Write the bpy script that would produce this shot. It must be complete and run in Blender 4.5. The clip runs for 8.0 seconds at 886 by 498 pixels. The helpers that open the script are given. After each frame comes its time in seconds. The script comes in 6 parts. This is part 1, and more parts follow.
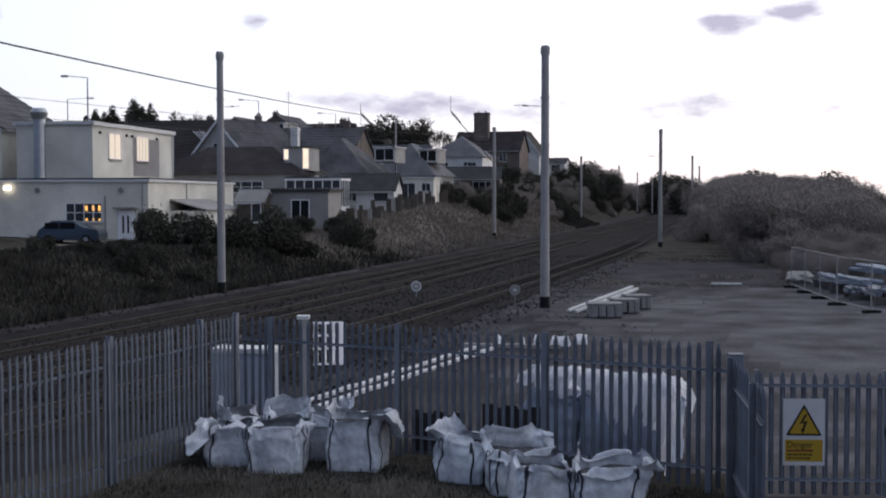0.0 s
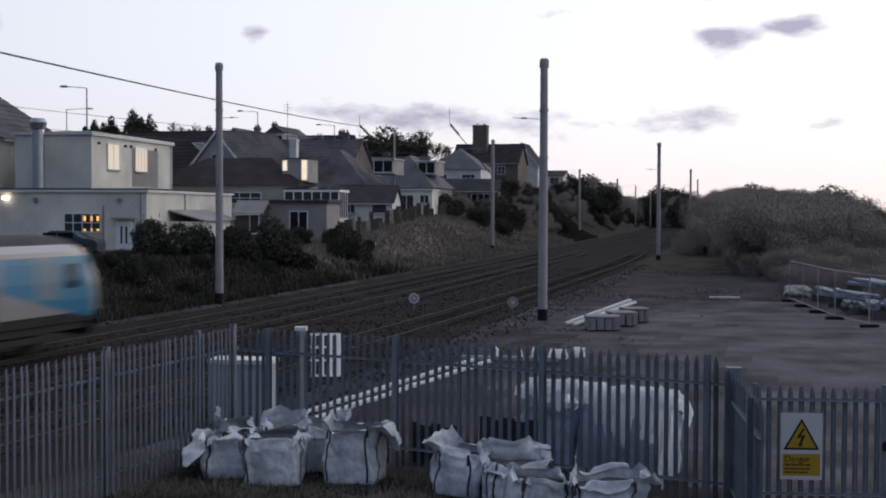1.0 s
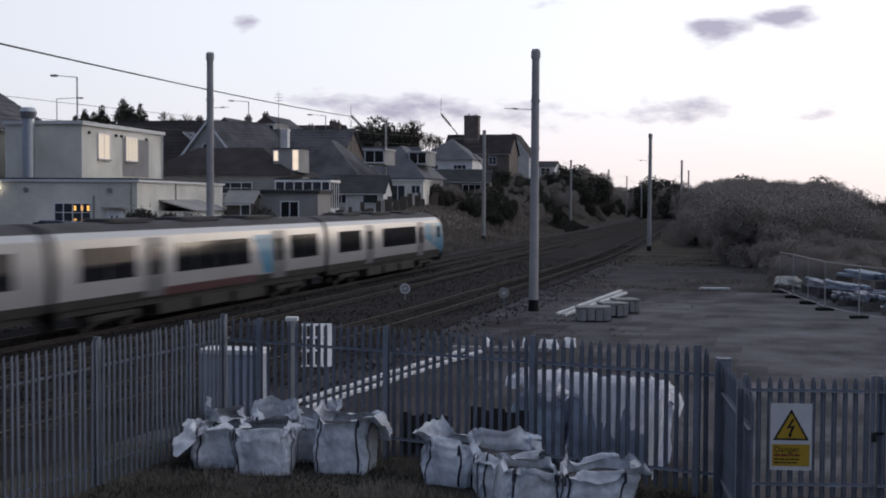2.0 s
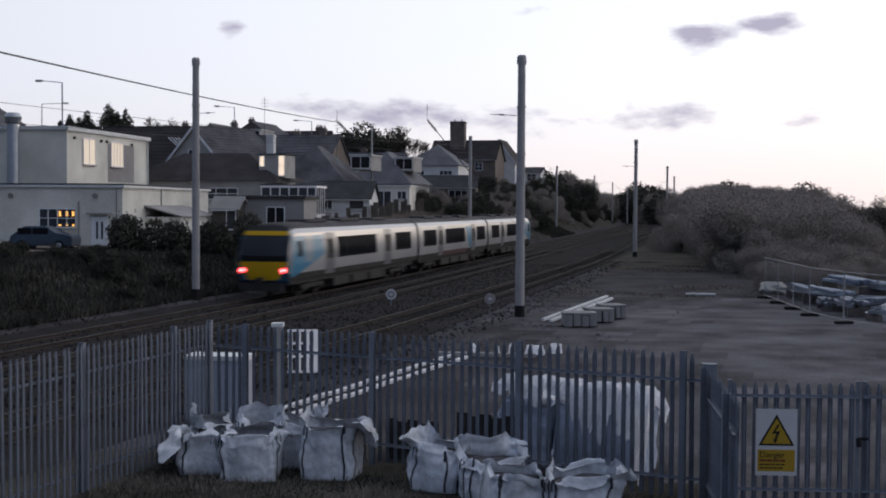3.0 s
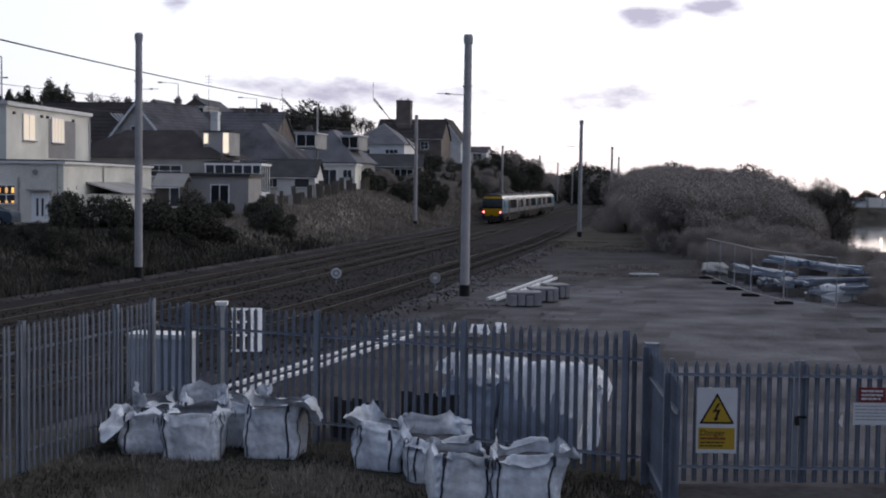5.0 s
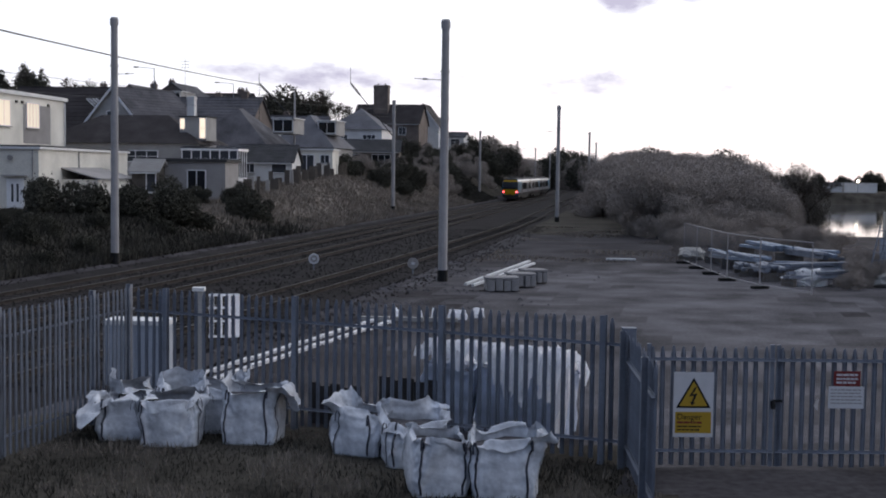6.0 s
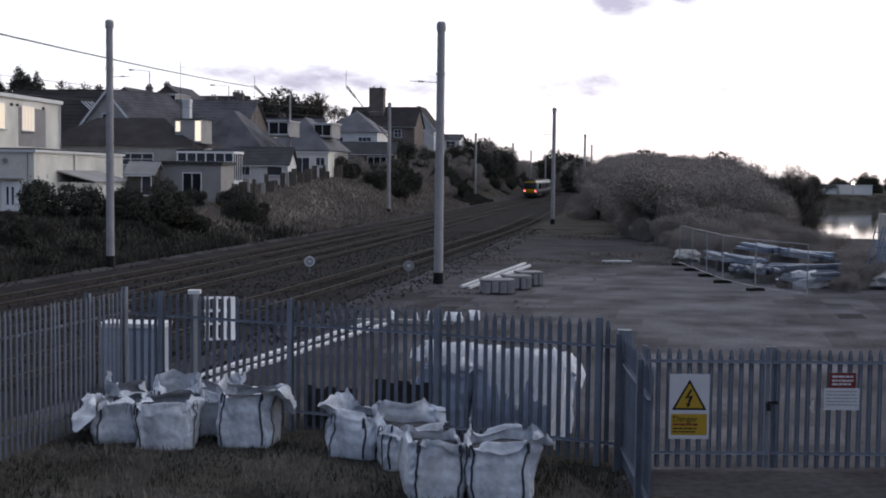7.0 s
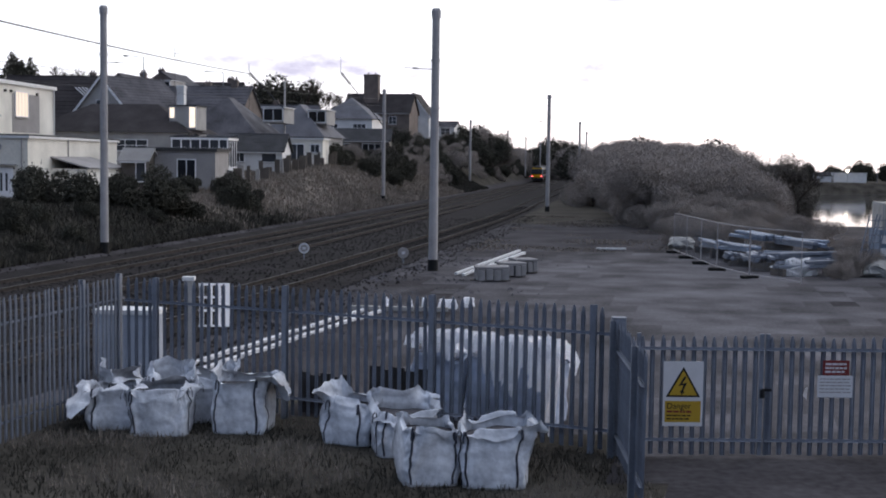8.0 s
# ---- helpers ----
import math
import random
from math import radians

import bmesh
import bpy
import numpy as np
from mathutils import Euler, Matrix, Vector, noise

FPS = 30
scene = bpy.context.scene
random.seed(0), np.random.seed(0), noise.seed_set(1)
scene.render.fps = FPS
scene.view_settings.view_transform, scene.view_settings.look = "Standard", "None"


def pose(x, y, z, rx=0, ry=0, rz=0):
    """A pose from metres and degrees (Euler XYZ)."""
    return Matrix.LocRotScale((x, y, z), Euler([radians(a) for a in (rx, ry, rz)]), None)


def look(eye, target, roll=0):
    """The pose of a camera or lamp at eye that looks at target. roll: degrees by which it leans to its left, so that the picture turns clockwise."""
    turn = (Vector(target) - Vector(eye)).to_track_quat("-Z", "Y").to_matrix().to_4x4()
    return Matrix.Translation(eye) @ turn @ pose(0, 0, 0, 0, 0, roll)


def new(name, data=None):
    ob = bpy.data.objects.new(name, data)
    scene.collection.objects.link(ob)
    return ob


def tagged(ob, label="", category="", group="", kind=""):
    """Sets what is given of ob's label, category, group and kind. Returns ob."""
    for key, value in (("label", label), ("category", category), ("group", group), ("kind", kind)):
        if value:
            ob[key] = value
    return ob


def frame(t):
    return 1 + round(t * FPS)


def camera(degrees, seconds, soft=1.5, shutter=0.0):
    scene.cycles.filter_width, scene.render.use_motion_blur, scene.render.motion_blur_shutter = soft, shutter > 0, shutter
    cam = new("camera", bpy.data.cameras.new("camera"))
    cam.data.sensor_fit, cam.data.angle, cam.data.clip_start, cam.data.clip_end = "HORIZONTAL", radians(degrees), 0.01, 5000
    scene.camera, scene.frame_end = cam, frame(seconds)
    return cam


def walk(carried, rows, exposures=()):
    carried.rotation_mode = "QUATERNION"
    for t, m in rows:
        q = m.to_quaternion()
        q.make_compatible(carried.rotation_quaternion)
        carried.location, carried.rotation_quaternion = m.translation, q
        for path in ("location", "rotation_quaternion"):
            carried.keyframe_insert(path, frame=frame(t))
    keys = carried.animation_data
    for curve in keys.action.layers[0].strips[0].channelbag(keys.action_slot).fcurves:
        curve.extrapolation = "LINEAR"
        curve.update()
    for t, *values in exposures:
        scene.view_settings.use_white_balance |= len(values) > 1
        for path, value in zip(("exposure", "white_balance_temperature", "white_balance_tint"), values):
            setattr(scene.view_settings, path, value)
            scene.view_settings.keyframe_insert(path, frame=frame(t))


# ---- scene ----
SKY, SUN = 0.12, 0.4
cam = camera(39.5, 8.0, soft=1.9, shutter=0.6)

# ---------------------------------------------------------------- camera
EYE = (0.0, 0.0, 4.4)
walk(cam, [(t, pose(*EYE, 90 + p, r, y)) for t, p, r, y in (
    (0.0, -2.367, 0.078, 0.068), (0.5, -1.626, 0.122, 0.346), (1.0, -1.806, -0.224, -0.007),
    (2.5, -2.32, -0.313, -0.641), (3.0, -1.974, -0.379, -1.058), (3.5, -2.412, -0.404, -1.586),
    (4.0, -2.495, -0.586, -2.327), (4.5, -2.564, -0.731, -2.934), (6.0, -3.583, -0.765, -4.61),
    (6.5, -3.334, -0.722, -4.737), (7.0, -3.469, -0.695, -4.813), (7.5, -3.781, -0.726, -5.051),
    (8.0, -4.066, -0.818, -5.057))], exposures=[(0.0, 0.06), (0.4, -0.16), (3.0, -0.2), (4.5, -0.06), (6.0, 0.14), (7.5, 0.16), (8.0, 0.42)])

# ---------------------------------------------------------------- sky and light
SUN_EL, SUN_AZ = 4.0, 38.0      # degrees: low in the west, right of the view
world = bpy.data.worlds.new("world")
scene.world = world
world.use_nodes = True
wn, wl = world.node_tree.nodes, world.node_tree.links
wn.clear()


def wnode(kind, **sets):
    n = wn.new(kind)
    for k, v in sets.items():
        n.inputs[k].default_value = v
    return n


def wmath(op, a, b=None):
    n = wn.new("ShaderNodeMath")
    n.operation = op
    for i, v in enumerate((a, b)):
        if v is None:
            continue
        if isinstance(v, (int, float)):
            n.inputs[i].default_value = v
        else:
            wl.new(v, n.inputs[i])
    return n.outputs[0]


sky = wn.new("ShaderNodeTexSky")
sky.sky_type, sky.sun_disc = "NISHITA", False
sky.sun_elevation, sky.sun_rotation = radians(SUN_EL), radians(SUN_AZ)
sky.air_density, sky.dust_density, sky.ozone_density, sky.altitude = 1.0, 3.0, 2.0, 10
coord = wn.new("ShaderNodeTexCoord")
axes = wn.new("ShaderNodeSeparateXYZ")
wl.new(coord.outputs["Generated"], axes.inputs[0])
# thin high cloud veils the whole sky, so that it is paler than a clear one
# and brighter towards the sunset than behind
west = wmath("ADD", wmath("MULTIPLY", axes.outputs[0], math.sin(radians(SUN_AZ))), wmath("MULTIPLY", axes.outputs[1], math.cos(radians(SUN_AZ))))
west = wmath("MINIMUM", wmath("MAXIMUM", wmath("ADD", wmath("MULTIPLY", west, 0.6), 0.47), 0.0), 1.0)
haze = wn.new("ShaderNodeMixRGB")
haze.inputs[1].default_value = (1.45, 2.0, 3.3, 1)
haze.inputs[2].default_value = (10.6, 10.9, 11.9, 1)
wl.new(west, haze.inputs[0])
# a rosier band low down
low = wmath("POWER", 2.718, wmath("MULTIPLY", wmath("MULTIPLY", axes.outputs[2], axes.outputs[2]), -260.0))
rose = wn.new("ShaderNodeMixRGB")
rose.blend_type = "MULTIPLY"
rose.inputs[2].default_value = (1.0, 0.89, 0.83, 1)
wl.new(low, rose.inputs[0])
wl.new(haze.outputs[0], rose.inputs[1])
veil = wn.new("ShaderNodeMixRGB")
veil.inputs[0].default_value = 0.86
wl.new(rose.outputs[0], veil.inputs[2])
wl.new(sky.outputs[0], veil.inputs[1])
# small violet-grey clouds: flat streaks by stretched noise within soft ovals
az = wmath("ARCTAN2", axes.outputs[0], axes.outputs[1])
el = wmath("ARCSINE", axes.outputs[2])
stretch = wn.new("ShaderNodeCombineXYZ")
wl.new(wmath("MULTIPLY", az, 26.0), stretch.inputs[0])
wl.new(wmath("MULTIPLY", el, 62.0), stretch.inputs[1])
puff = wnode("ShaderNodeTexNoise", Scale=1.3, Detail=6.0, Roughness=0.55)
wl.new(stretch.outputs[0], puff.inputs["Vector"])
total = None
for a0, e0, wa, we, amount in ((-1.3, 4.2, 3.8, 0.75, 1.0), (4.6, 4.0, 2.6, 0.8, 0.55), (12.6, 7.75, 1.5, 0.62, 1.25),
                               (15.9, 8.2, 1.7, 0.5, 1.1), (11.4, 4.1, 2.4, 0.65, 0.9), (17.8, 3.9, 1.6, 0.5, 0.6),
                               (-8.6, 8.0, 0.7, 0.4, 0.9), (12.4, 9.7, 1.6, 0.4, 0.9), (-5.6, 4.6, 1.4, 0.5, 0.5),
                               (4.4, 9.0, 1.6, 0.3, 0.4), (-20.5, 7.9, 1.2, 0.5, 0.7), (33.0, 7.0, 4.0, 0.9, 0.8)):
    da = wmath("DIVIDE", wmath("SUBTRACT", az, radians(a0)), radians(wa))
    de = wmath("DIVIDE", wmath("SUBTRACT", el, radians(e0)), radians(we))
    r2 = wmath("ADD", wmath("MULTIPLY", da, da), wmath("MULTIPLY", de, de))
    g = wmath("MULTIPLY", wmath("POWER", 2.718, wmath("MULTIPLY", r2, -1.0)), amount)
    total = g if total is None else wmath("ADD", total, g)
dens = wmath("SUBTRACT", wmath("ADD", wmath("MULTIPLY", total, 1.0), wmath("MULTIPLY", puff.outputs[0], 1.7)), 1.22)
dens = wmath("MINIMUM", wmath("MAXIMUM", wmath("MULTIPLY", dens, 1.5), 0.0), 1.0)
cloud = wn.new("ShaderNodeMixRGB")
cloud.inputs[2].default_value = (4.6, 4.4, 5.6, 1)
wl.new(dens, cloud.inputs[0])
wl.new(veil.outputs[0], cloud.inputs[1])
back = wnode("ShaderNodeBackground", Strength=SKY)
wl.new(cloud.outputs[0], back.inputs[0])
wl.new(back.outputs[0], wn.new("ShaderNodeOutputWorld").inputs[0])

sun = new("sun", bpy.data.lights.new("sun", "SUN"))
sun.data.energy, sun.data.angle, sun.data.color = SUN, radians(14), (1.0, 0.86, 0.72)
sun.matrix_world = look((math.sin(radians(SUN_AZ)) * 100, math.cos(radians(SUN_AZ)) * 100, 100 * math.tan(radians(SUN_EL + 3))), (0, 0, 0))


# ---------------------------------------------------------------- materials
def material(name, colour, rough=0.8, metal=0.0, vary=0.25, scale=3.0, fine=40.0, bump=0.15, tint=None, per=0.0, spec=0.2):
    """Two scales of noise on the colour, a fine bump, and a random step per object or island."""
    m = bpy.data.materials.new(name)
    m.use_nodes = True
    n, l = m.node_tree.nodes, m.node_tree.links
    b = n["Principled BSDF"]
    tc = n.new("ShaderNodeTexCoord")
    big = n.new("ShaderNodeTexNoise")
    big.inputs["Scale"].default_value, big.inputs["Detail"].default_value = scale, 5
    small = n.new("ShaderNodeTexNoise")
    small.inputs["Scale"].default_value, small.inputs["Detail"].default_value = fine, 3
    for t in (big, small):
        l.new(tc.outputs["Object"], t.inputs["Vector"])
    ramp = n.new("ShaderNodeValToRGB")
    dark = [c * (1 - vary) for c in colour]
    light = [min(1, c * (1 + vary)) for c in (tint or colour)]
    ramp.color_ramp.elements[0].position, ramp.color_ramp.elements[1].position = 0.32, 0.68
    ramp.color_ramp.elements[0].color, ramp.color_ramp.elements[1].color = (*dark, 1), (*light, 1)
    mix = n.new("ShaderNodeMath")
    mix.operation = "MULTIPLY_ADD"
    mix.inputs[1].default_value = 0.35
    l.new(small.outputs[0], mix.inputs[0])
    half = n.new("ShaderNodeMath")
    half.operation = "MULTIPLY"
    half.inputs[1].default_value = 0.65
    l.new(big.outputs[0], half.inputs[0])
    l.new(half.outputs[0], mix.inputs[2])
    l.new(mix.outputs[0], ramp.inputs[0])
    out = ramp.outputs[0]
    if per:
        info = n.new("ShaderNodeNewGeometry")
        obj = n.new("ShaderNodeObjectInfo")
        add = n.new("ShaderNodeMath")
        l.new(info.outputs["Random Per Island"], add.inputs[0])
        l.new(obj.outputs["Random"], add.inputs[1])
        rng = n.new("ShaderNodeMapRange")
        rng.inputs[2].default_value = 2.0
        rng.inputs[3].default_value, rng.inputs[4].default_value = 1 - per, 1 + per
        l.new(add.outputs[0], rng.inputs[0])
        hsv = n.new("ShaderNodeHueSaturation")
        l.new(rng.outputs[0], hsv.inputs["Value"])
        l.new(out, hsv.inputs["Color"])
        out = hsv.outputs[0]
    l.new(out, b.inputs["Base Color"])
    b.inputs["Roughness"].default_value, b.inputs["Metallic"].default_value = rough, metal
    b.inputs["Specular IOR Level"].default_value = spec
    if bump:
        bp = n.new("ShaderNodeBump")
        bp.inputs["Strength"].default_value, bp.inputs["Distance"].default_value = bump, 0.02
        l.new(small.outputs[0], bp.inputs["Height"])
        l.new(bp.outputs[0], b.inputs["Normal"])
    return m


def glow(name, colour, strength):
    m = bpy.data.materials.new(name)
    m.use_nodes = True
    b = m.node_tree.nodes["Principled BSDF"]
    b.inputs["Base Color"].default_value = (*colour, 1)
    b.inputs["Emission Color"].default_value = (*colour, 1)
    b.inputs["Emission Strength"].default_value = strength
    return m


M = {
    "earth": material("yard_earth", (0.073, 0.07, 0.075), 0.95, vary=0.3, scale=0.45, fine=14, bump=0.3, spec=0.02, tint=(0.125, 0.121, 0.132)),
    "soil": material("trodden_soil", (0.052, 0.05, 0.053), 0.95, vary=0.35, scale=0.45, fine=10, bump=0.4, spec=0.02, tint=(0.094, 0.09, 0.097)),
    "grass": material("rough_grass", (0.031, 0.0285, 0.025), 0.95, vary=0.5, scale=0.35, fine=7, bump=0.4, spec=0.02, tint=(0.066, 0.06, 0.051)),
    "blade": material("grass_blades", (0.032, 0.03, 0.025), 0.9, vary=0.45, scale=0.55, fine=5, bump=0, tint=(0.06, 0.056, 0.047), per=0.18, spec=0.1),
    "straw": material("pale_dry_grass", (0.17, 0.146, 0.125), 0.9, vary=0.2, scale=0.25, fine=4, bump=0, spec=0.02, tint=(0.255, 0.222, 0.19), per=0.05),
    "ballast": material("stone_ballast", (0.0275, 0.0255, 0.026), 0.95, vary=0.4, scale=0.5, fine=10, bump=0.6, spec=0.02),
    "rust": material("rusty_rail_web", (0.052, 0.045, 0.041), 0.9, vary=0.3, scale=2, fine=20, bump=0.1, spec=0.03),
    "cinder": material("dark_cinder_soil", (0.034, 0.032, 0.035), 0.95, vary=0.4, scale=0.4, fine=6, bump=0.5, spec=0.02, tint=(0.066, 0.062, 0.066)),
    "rail": material("worn_rail_steel", (0.078, 0.073, 0.073), 0.7, 0.0, spec=0.1, vary=0.25, scale=2, fine=30, bump=0.05),
    "sleeper": material("concrete_sleeper", (0.03, 0.0275, 0.027), 0.9, spec=0.02, vary=0.25, scale=1.5, fine=20),
    "galv": material("galvanised_steel", (0.17, 0.187, 0.224), 0.6, 0.12, vary=0.25, scale=2.5, fine=18, bump=0.05, per=0.16),
    "mast": material("galvanised_mast", (0.36, 0.345, 0.345), 0.7, 0.1, vary=0.18, scale=1.2, fine=12, bump=0.05),
    "black": material("black_paint", (0.012, 0.012, 0.013), 0.6, vary=0.3, bump=0.1),
    "wire": material("wire_dark", (0.05, 0.05, 0.055), 0.5, 0.5, vary=0.1, bump=0),
    "bag": material("woven_white_plastic", (0.55, 0.57, 0.62), 0.6, vary=0.32, scale=2.2, fine=11, bump=0.6, per=0.05, tint=(0.68, 0.695, 0.73)),
    "film": material("blue_grey_plastic_film", (0.42, 0.475, 0.59), 0.4, spec=0.5, vary=0.3, scale=2.5, fine=9, bump=0.4),
    "board": material("dark_stained_board", (0.05, 0.048, 0.048), 0.8, vary=0.4, scale=2, fine=12, bump=0.2),
    "strap": material("dark_webbing", (0.085, 0.09, 0.115), 0.8, vary=0.2, scale=8),
    "sheet": material("white_plastic_sheet", (0.9, 0.91, 0.93), 0.2, spec=1.0, vary=0.06, scale=2.0, fine=14, bump=0.3),
    "concrete": material("pale_concrete", (0.36, 0.35, 0.33), 0.9, vary=0.2, scale=2, fine=25, bump=0.3),
    "render": material("cream_render", (0.64, 0.615, 0.55), 0.9, vary=0.16, scale=0.35, fine=15, bump=0.1, tint=(0.78, 0.745, 0.67)),
    "panel": material("grey_panel", (0.3, 0.285, 0.28), 0.8, vary=0.15, scale=1, fine=12),
    "white": material("white_paint", (0.66, 0.66, 0.66), 0.6, vary=0.12, scale=1, fine=12, bump=0.05),
    "upvc": material("white_plastic_frame", (0.8, 0.8, 0.81), 0.4, vary=0.05, bump=0),
    "slate": material("slate_roof", (0.078, 0.076, 0.085), 0.8, spec=0.08, vary=0.4, scale=0.5, fine=7, bump=0.4, tint=(0.103, 0.1, 0.11)),
    "grey_slate": material("grey_slate_roof", (0.135, 0.135, 0.15), 0.75, spec=0.1, vary=0.3, scale=0.6, fine=9, bump=0.4),
    "tile": material("brown_tile_roof", (0.05, 0.045, 0.046), 0.85, spec=0.05, vary=0.4, scale=0.6, fine=9, bump=0.4),
    "felt": material("roof_felt", (0.075, 0.075, 0.078), 0.9, spec=0.05, vary=0.3, scale=0.8, fine=12),
    "brick": material("weathered_brick", (0.17, 0.14, 0.125), 0.9, vary=0.25, scale=0.9, fine=10, bump=0.3),
    "pebble": material("pebbledash", (0.38, 0.365, 0.35), 0.95, vary=0.2, scale=0.7, fine=18, bump=0.4),
    "wood": material("weathered_timber", (0.12, 0.105, 0.092), 0.9, vary=0.3, scale=1.5, fine=14, bump=0.3, per=0.2),
    "leaf": material("dark_evergreen", (0.06, 0.058, 0.046), 0.85, vary=0.35, scale=1.2, fine=6, bump=0, per=0.3, spec=0.15),
    "scrub": material("bare_scrub_twigs", (0.27, 0.238, 0.218), 0.95, vary=0.15, scale=0.1, fine=1.5, bump=0, tint=(0.34, 0.3, 0.272), per=0.04, spec=0.1),
    "twig": material("dark_bare_twigs", (0.11, 0.1, 0.088), 0.95, vary=0.2, scale=0.4, fine=3, bump=0, per=0.1, spec=0.1),
    "old_concrete": material("weathered_concrete", (0.24, 0.233, 0.235), 0.9, vary=0.25, scale=2, fine=20, bump=0.3),
    # emission in place of the sunset reflected by the dormer panes
    "glint": glow("sunset_glint_window", (1.0, 0.8, 0.6), 0.95),
    "bark": material("bark", (0.06, 0.05, 0.042), 0.95, vary=0.3, scale=3, fine=20, bump=0.5),
    "blue": material("pale_blue_steel", (0.16, 0.2, 0.265), 0.55, 0.2, vary=0.3, scale=1.2, fine=12, per=0.35),
    "yellow": material("sign_yellow", (0.42, 0.27, 0.03), 0.5, vary=0.06, scale=4, bump=0),
    "red": material("sign_red", (0.17, 0.03, 0.03), 0.5, vary=0.1, scale=4, bump=0),
    "signwhite": material("sign_white", (0.58, 0.58, 0.6), 0.5, vary=0.06, scale=4, bump=0),
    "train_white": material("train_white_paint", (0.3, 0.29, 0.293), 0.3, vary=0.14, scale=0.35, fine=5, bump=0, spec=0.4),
    "train_navy": material("train_navy", (0.012, 0.018, 0.04), 0.5, vary=0.2, scale=1, fine=6, bump=0),
    "train_pale": material("train_pale_blue", (0.16, 0.23, 0.28), 0.35, vary=0.1, scale=0.8, fine=6, bump=0),
    # lighter than the body white: the shoulder's sky highlight is in the colour
    "train_sky_highlight": material("train_glossy_highlight", (0.42, 0.42, 0.43), 0.22, vary=0.06, scale=0.5, fine=6, bump=0, spec=0.8),
    "cabinet": material("pale_grey_cabinet", (0.36, 0.39, 0.45), 0.55, vary=0.12, scale=1.5, fine=9, bump=0.05),
    "train_blue": material("train_sky_blue", (0.045, 0.2, 0.33), 0.35, vary=0.1, scale=0.6, fine=6, bump=0),
    "train_grey": material("train_door_grey", (0.15, 0.15, 0.16), 0.4, vary=0.1, scale=0.8, fine=6, bump=0),
    "train_roof": material("train_roof_grime", (0.07, 0.067, 0.07), 0.8, spec=0.1, vary=0.3, scale=0.8, fine=6),
    "train_under": material("underframe_grime", (0.042, 0.039, 0.037), 0.85, vary=0.3, scale=1.2, fine=8),
    "train_yellow": material("cab_yellow", (0.75, 0.46, 0.02), 0.4, vary=0.06, scale=1, fine=6, bump=0),
    "train_brown": material("maroon_skirt", (0.09, 0.04, 0.045), 0.5, vary=0.15, scale=1, fine=6, bump=0),
    "glass": material("dark_window_glass", (0.012, 0.013, 0.016), 0.08, vary=0.2, scale=2, bump=0),
    "pane": material("window_glass", (0.05, 0.055, 0.065), 0.06, vary=0.2, scale=1, bump=0),
    # weak emission standing in for bright sky reflected in the upper panes
    "pane_glow": glow("sky_glow_window", (0.95, 0.78, 0.6), 0.33),
    "car": material("car_blue_grey", (0.06, 0.08, 0.11), 0.3, 0.3, vary=0.1, bump=0),
    "rubber": material("black_rubber", (0.015, 0.015, 0.015), 0.9, vary=0.2, bump=0.1),
    "steel_flue": material("stainless_flue", (0.42, 0.44, 0.47), 0.35, 0.8, vary=0.12, scale=2, bump=0.05),
    "water": material("calm_water", (0.03, 0.035, 0.04), 0.05, spec=1.0, vary=0.1, scale=0.1, fine=1.5, bump=0.04),
    "lamp_amber": glow("amber_lamplight", (1.0, 0.5, 0.12), 1.4),
    "lamp_white": glow("white_lamplight", (1.0, 0.9, 0.72), 6),
    "tail_red": glow("red_tail_light", (1.0, 0.05, 0.06), 5),
    "tail_core": glow("tail_light_core", (1.0, 0.2, 0.2), 9),
}


# sharper patches on the yard
for nd in M["earth"].node_tree.nodes:
    if nd.type == "VALTORGB":
        nd.color_ramp.elements[0].position, nd.color_ramp.elements[1].position = 0.35, 0.65
# the sheet lets the sky shine through it
sn, sl = M["sheet"].node_tree.nodes, M["sheet"].node_tree.links
tr = sn.new("ShaderNodeBsdfTranslucent")
tr.inputs[0].default_value = (0.93, 0.94, 0.97, 1)
mx = sn.new("ShaderNodeMixShader")
mx.inputs[0].default_value = 0.68
sl.new(sn["Principled BSDF"].outputs[0], mx.inputs[1])
sl.new(tr.outputs[0], mx.inputs[2])
sl.new(mx.outputs[0], sn["Material Output"].inputs[0])


# ---------------------------------------------------------------- mesh tools
def box(bm, x0, x1, y0, y1, z0, z1, m=None):
    v = [bm.verts.new((x, y, z)) for z in (z0, z1) for y in (y0, y1) for x in (x0, x1)]
    for f in ((0, 2, 3, 1), (4, 5, 7, 6), (0, 1, 5, 4), (2, 6, 7, 3), (0, 4, 6, 2), (1, 3, 7, 5)):
        bm.faces.new([v[i] for i in f])
    if m is not None:
        for p in v:
            p.co = m @ p.co
    return v


def tube(bm, a, b, r0, r1=None, seg=8):
    a, b = Vector(a), Vector(b)
    r1 = r0 if r1 is None else r1
    q = (b - a).to_track_quat("Z", "Y").to_matrix()
    rings = []
    for c, r in ((a, r0), (b, r1)):
        rings.append([bm.verts.new(c + q @ Vector((math.cos(i * 2 * math.pi / seg) * r, math.sin(i * 2 * math.pi / seg) * r, 0))) for i in range(seg)])
    for i in range(seg):
        bm.faces.new((rings[0][i], rings[0][(i + 1) % seg], rings[1][(i + 1) % seg], rings[1][i]))
    bm.faces.new(rings[0][::-1])
    bm.faces.new(rings[1])


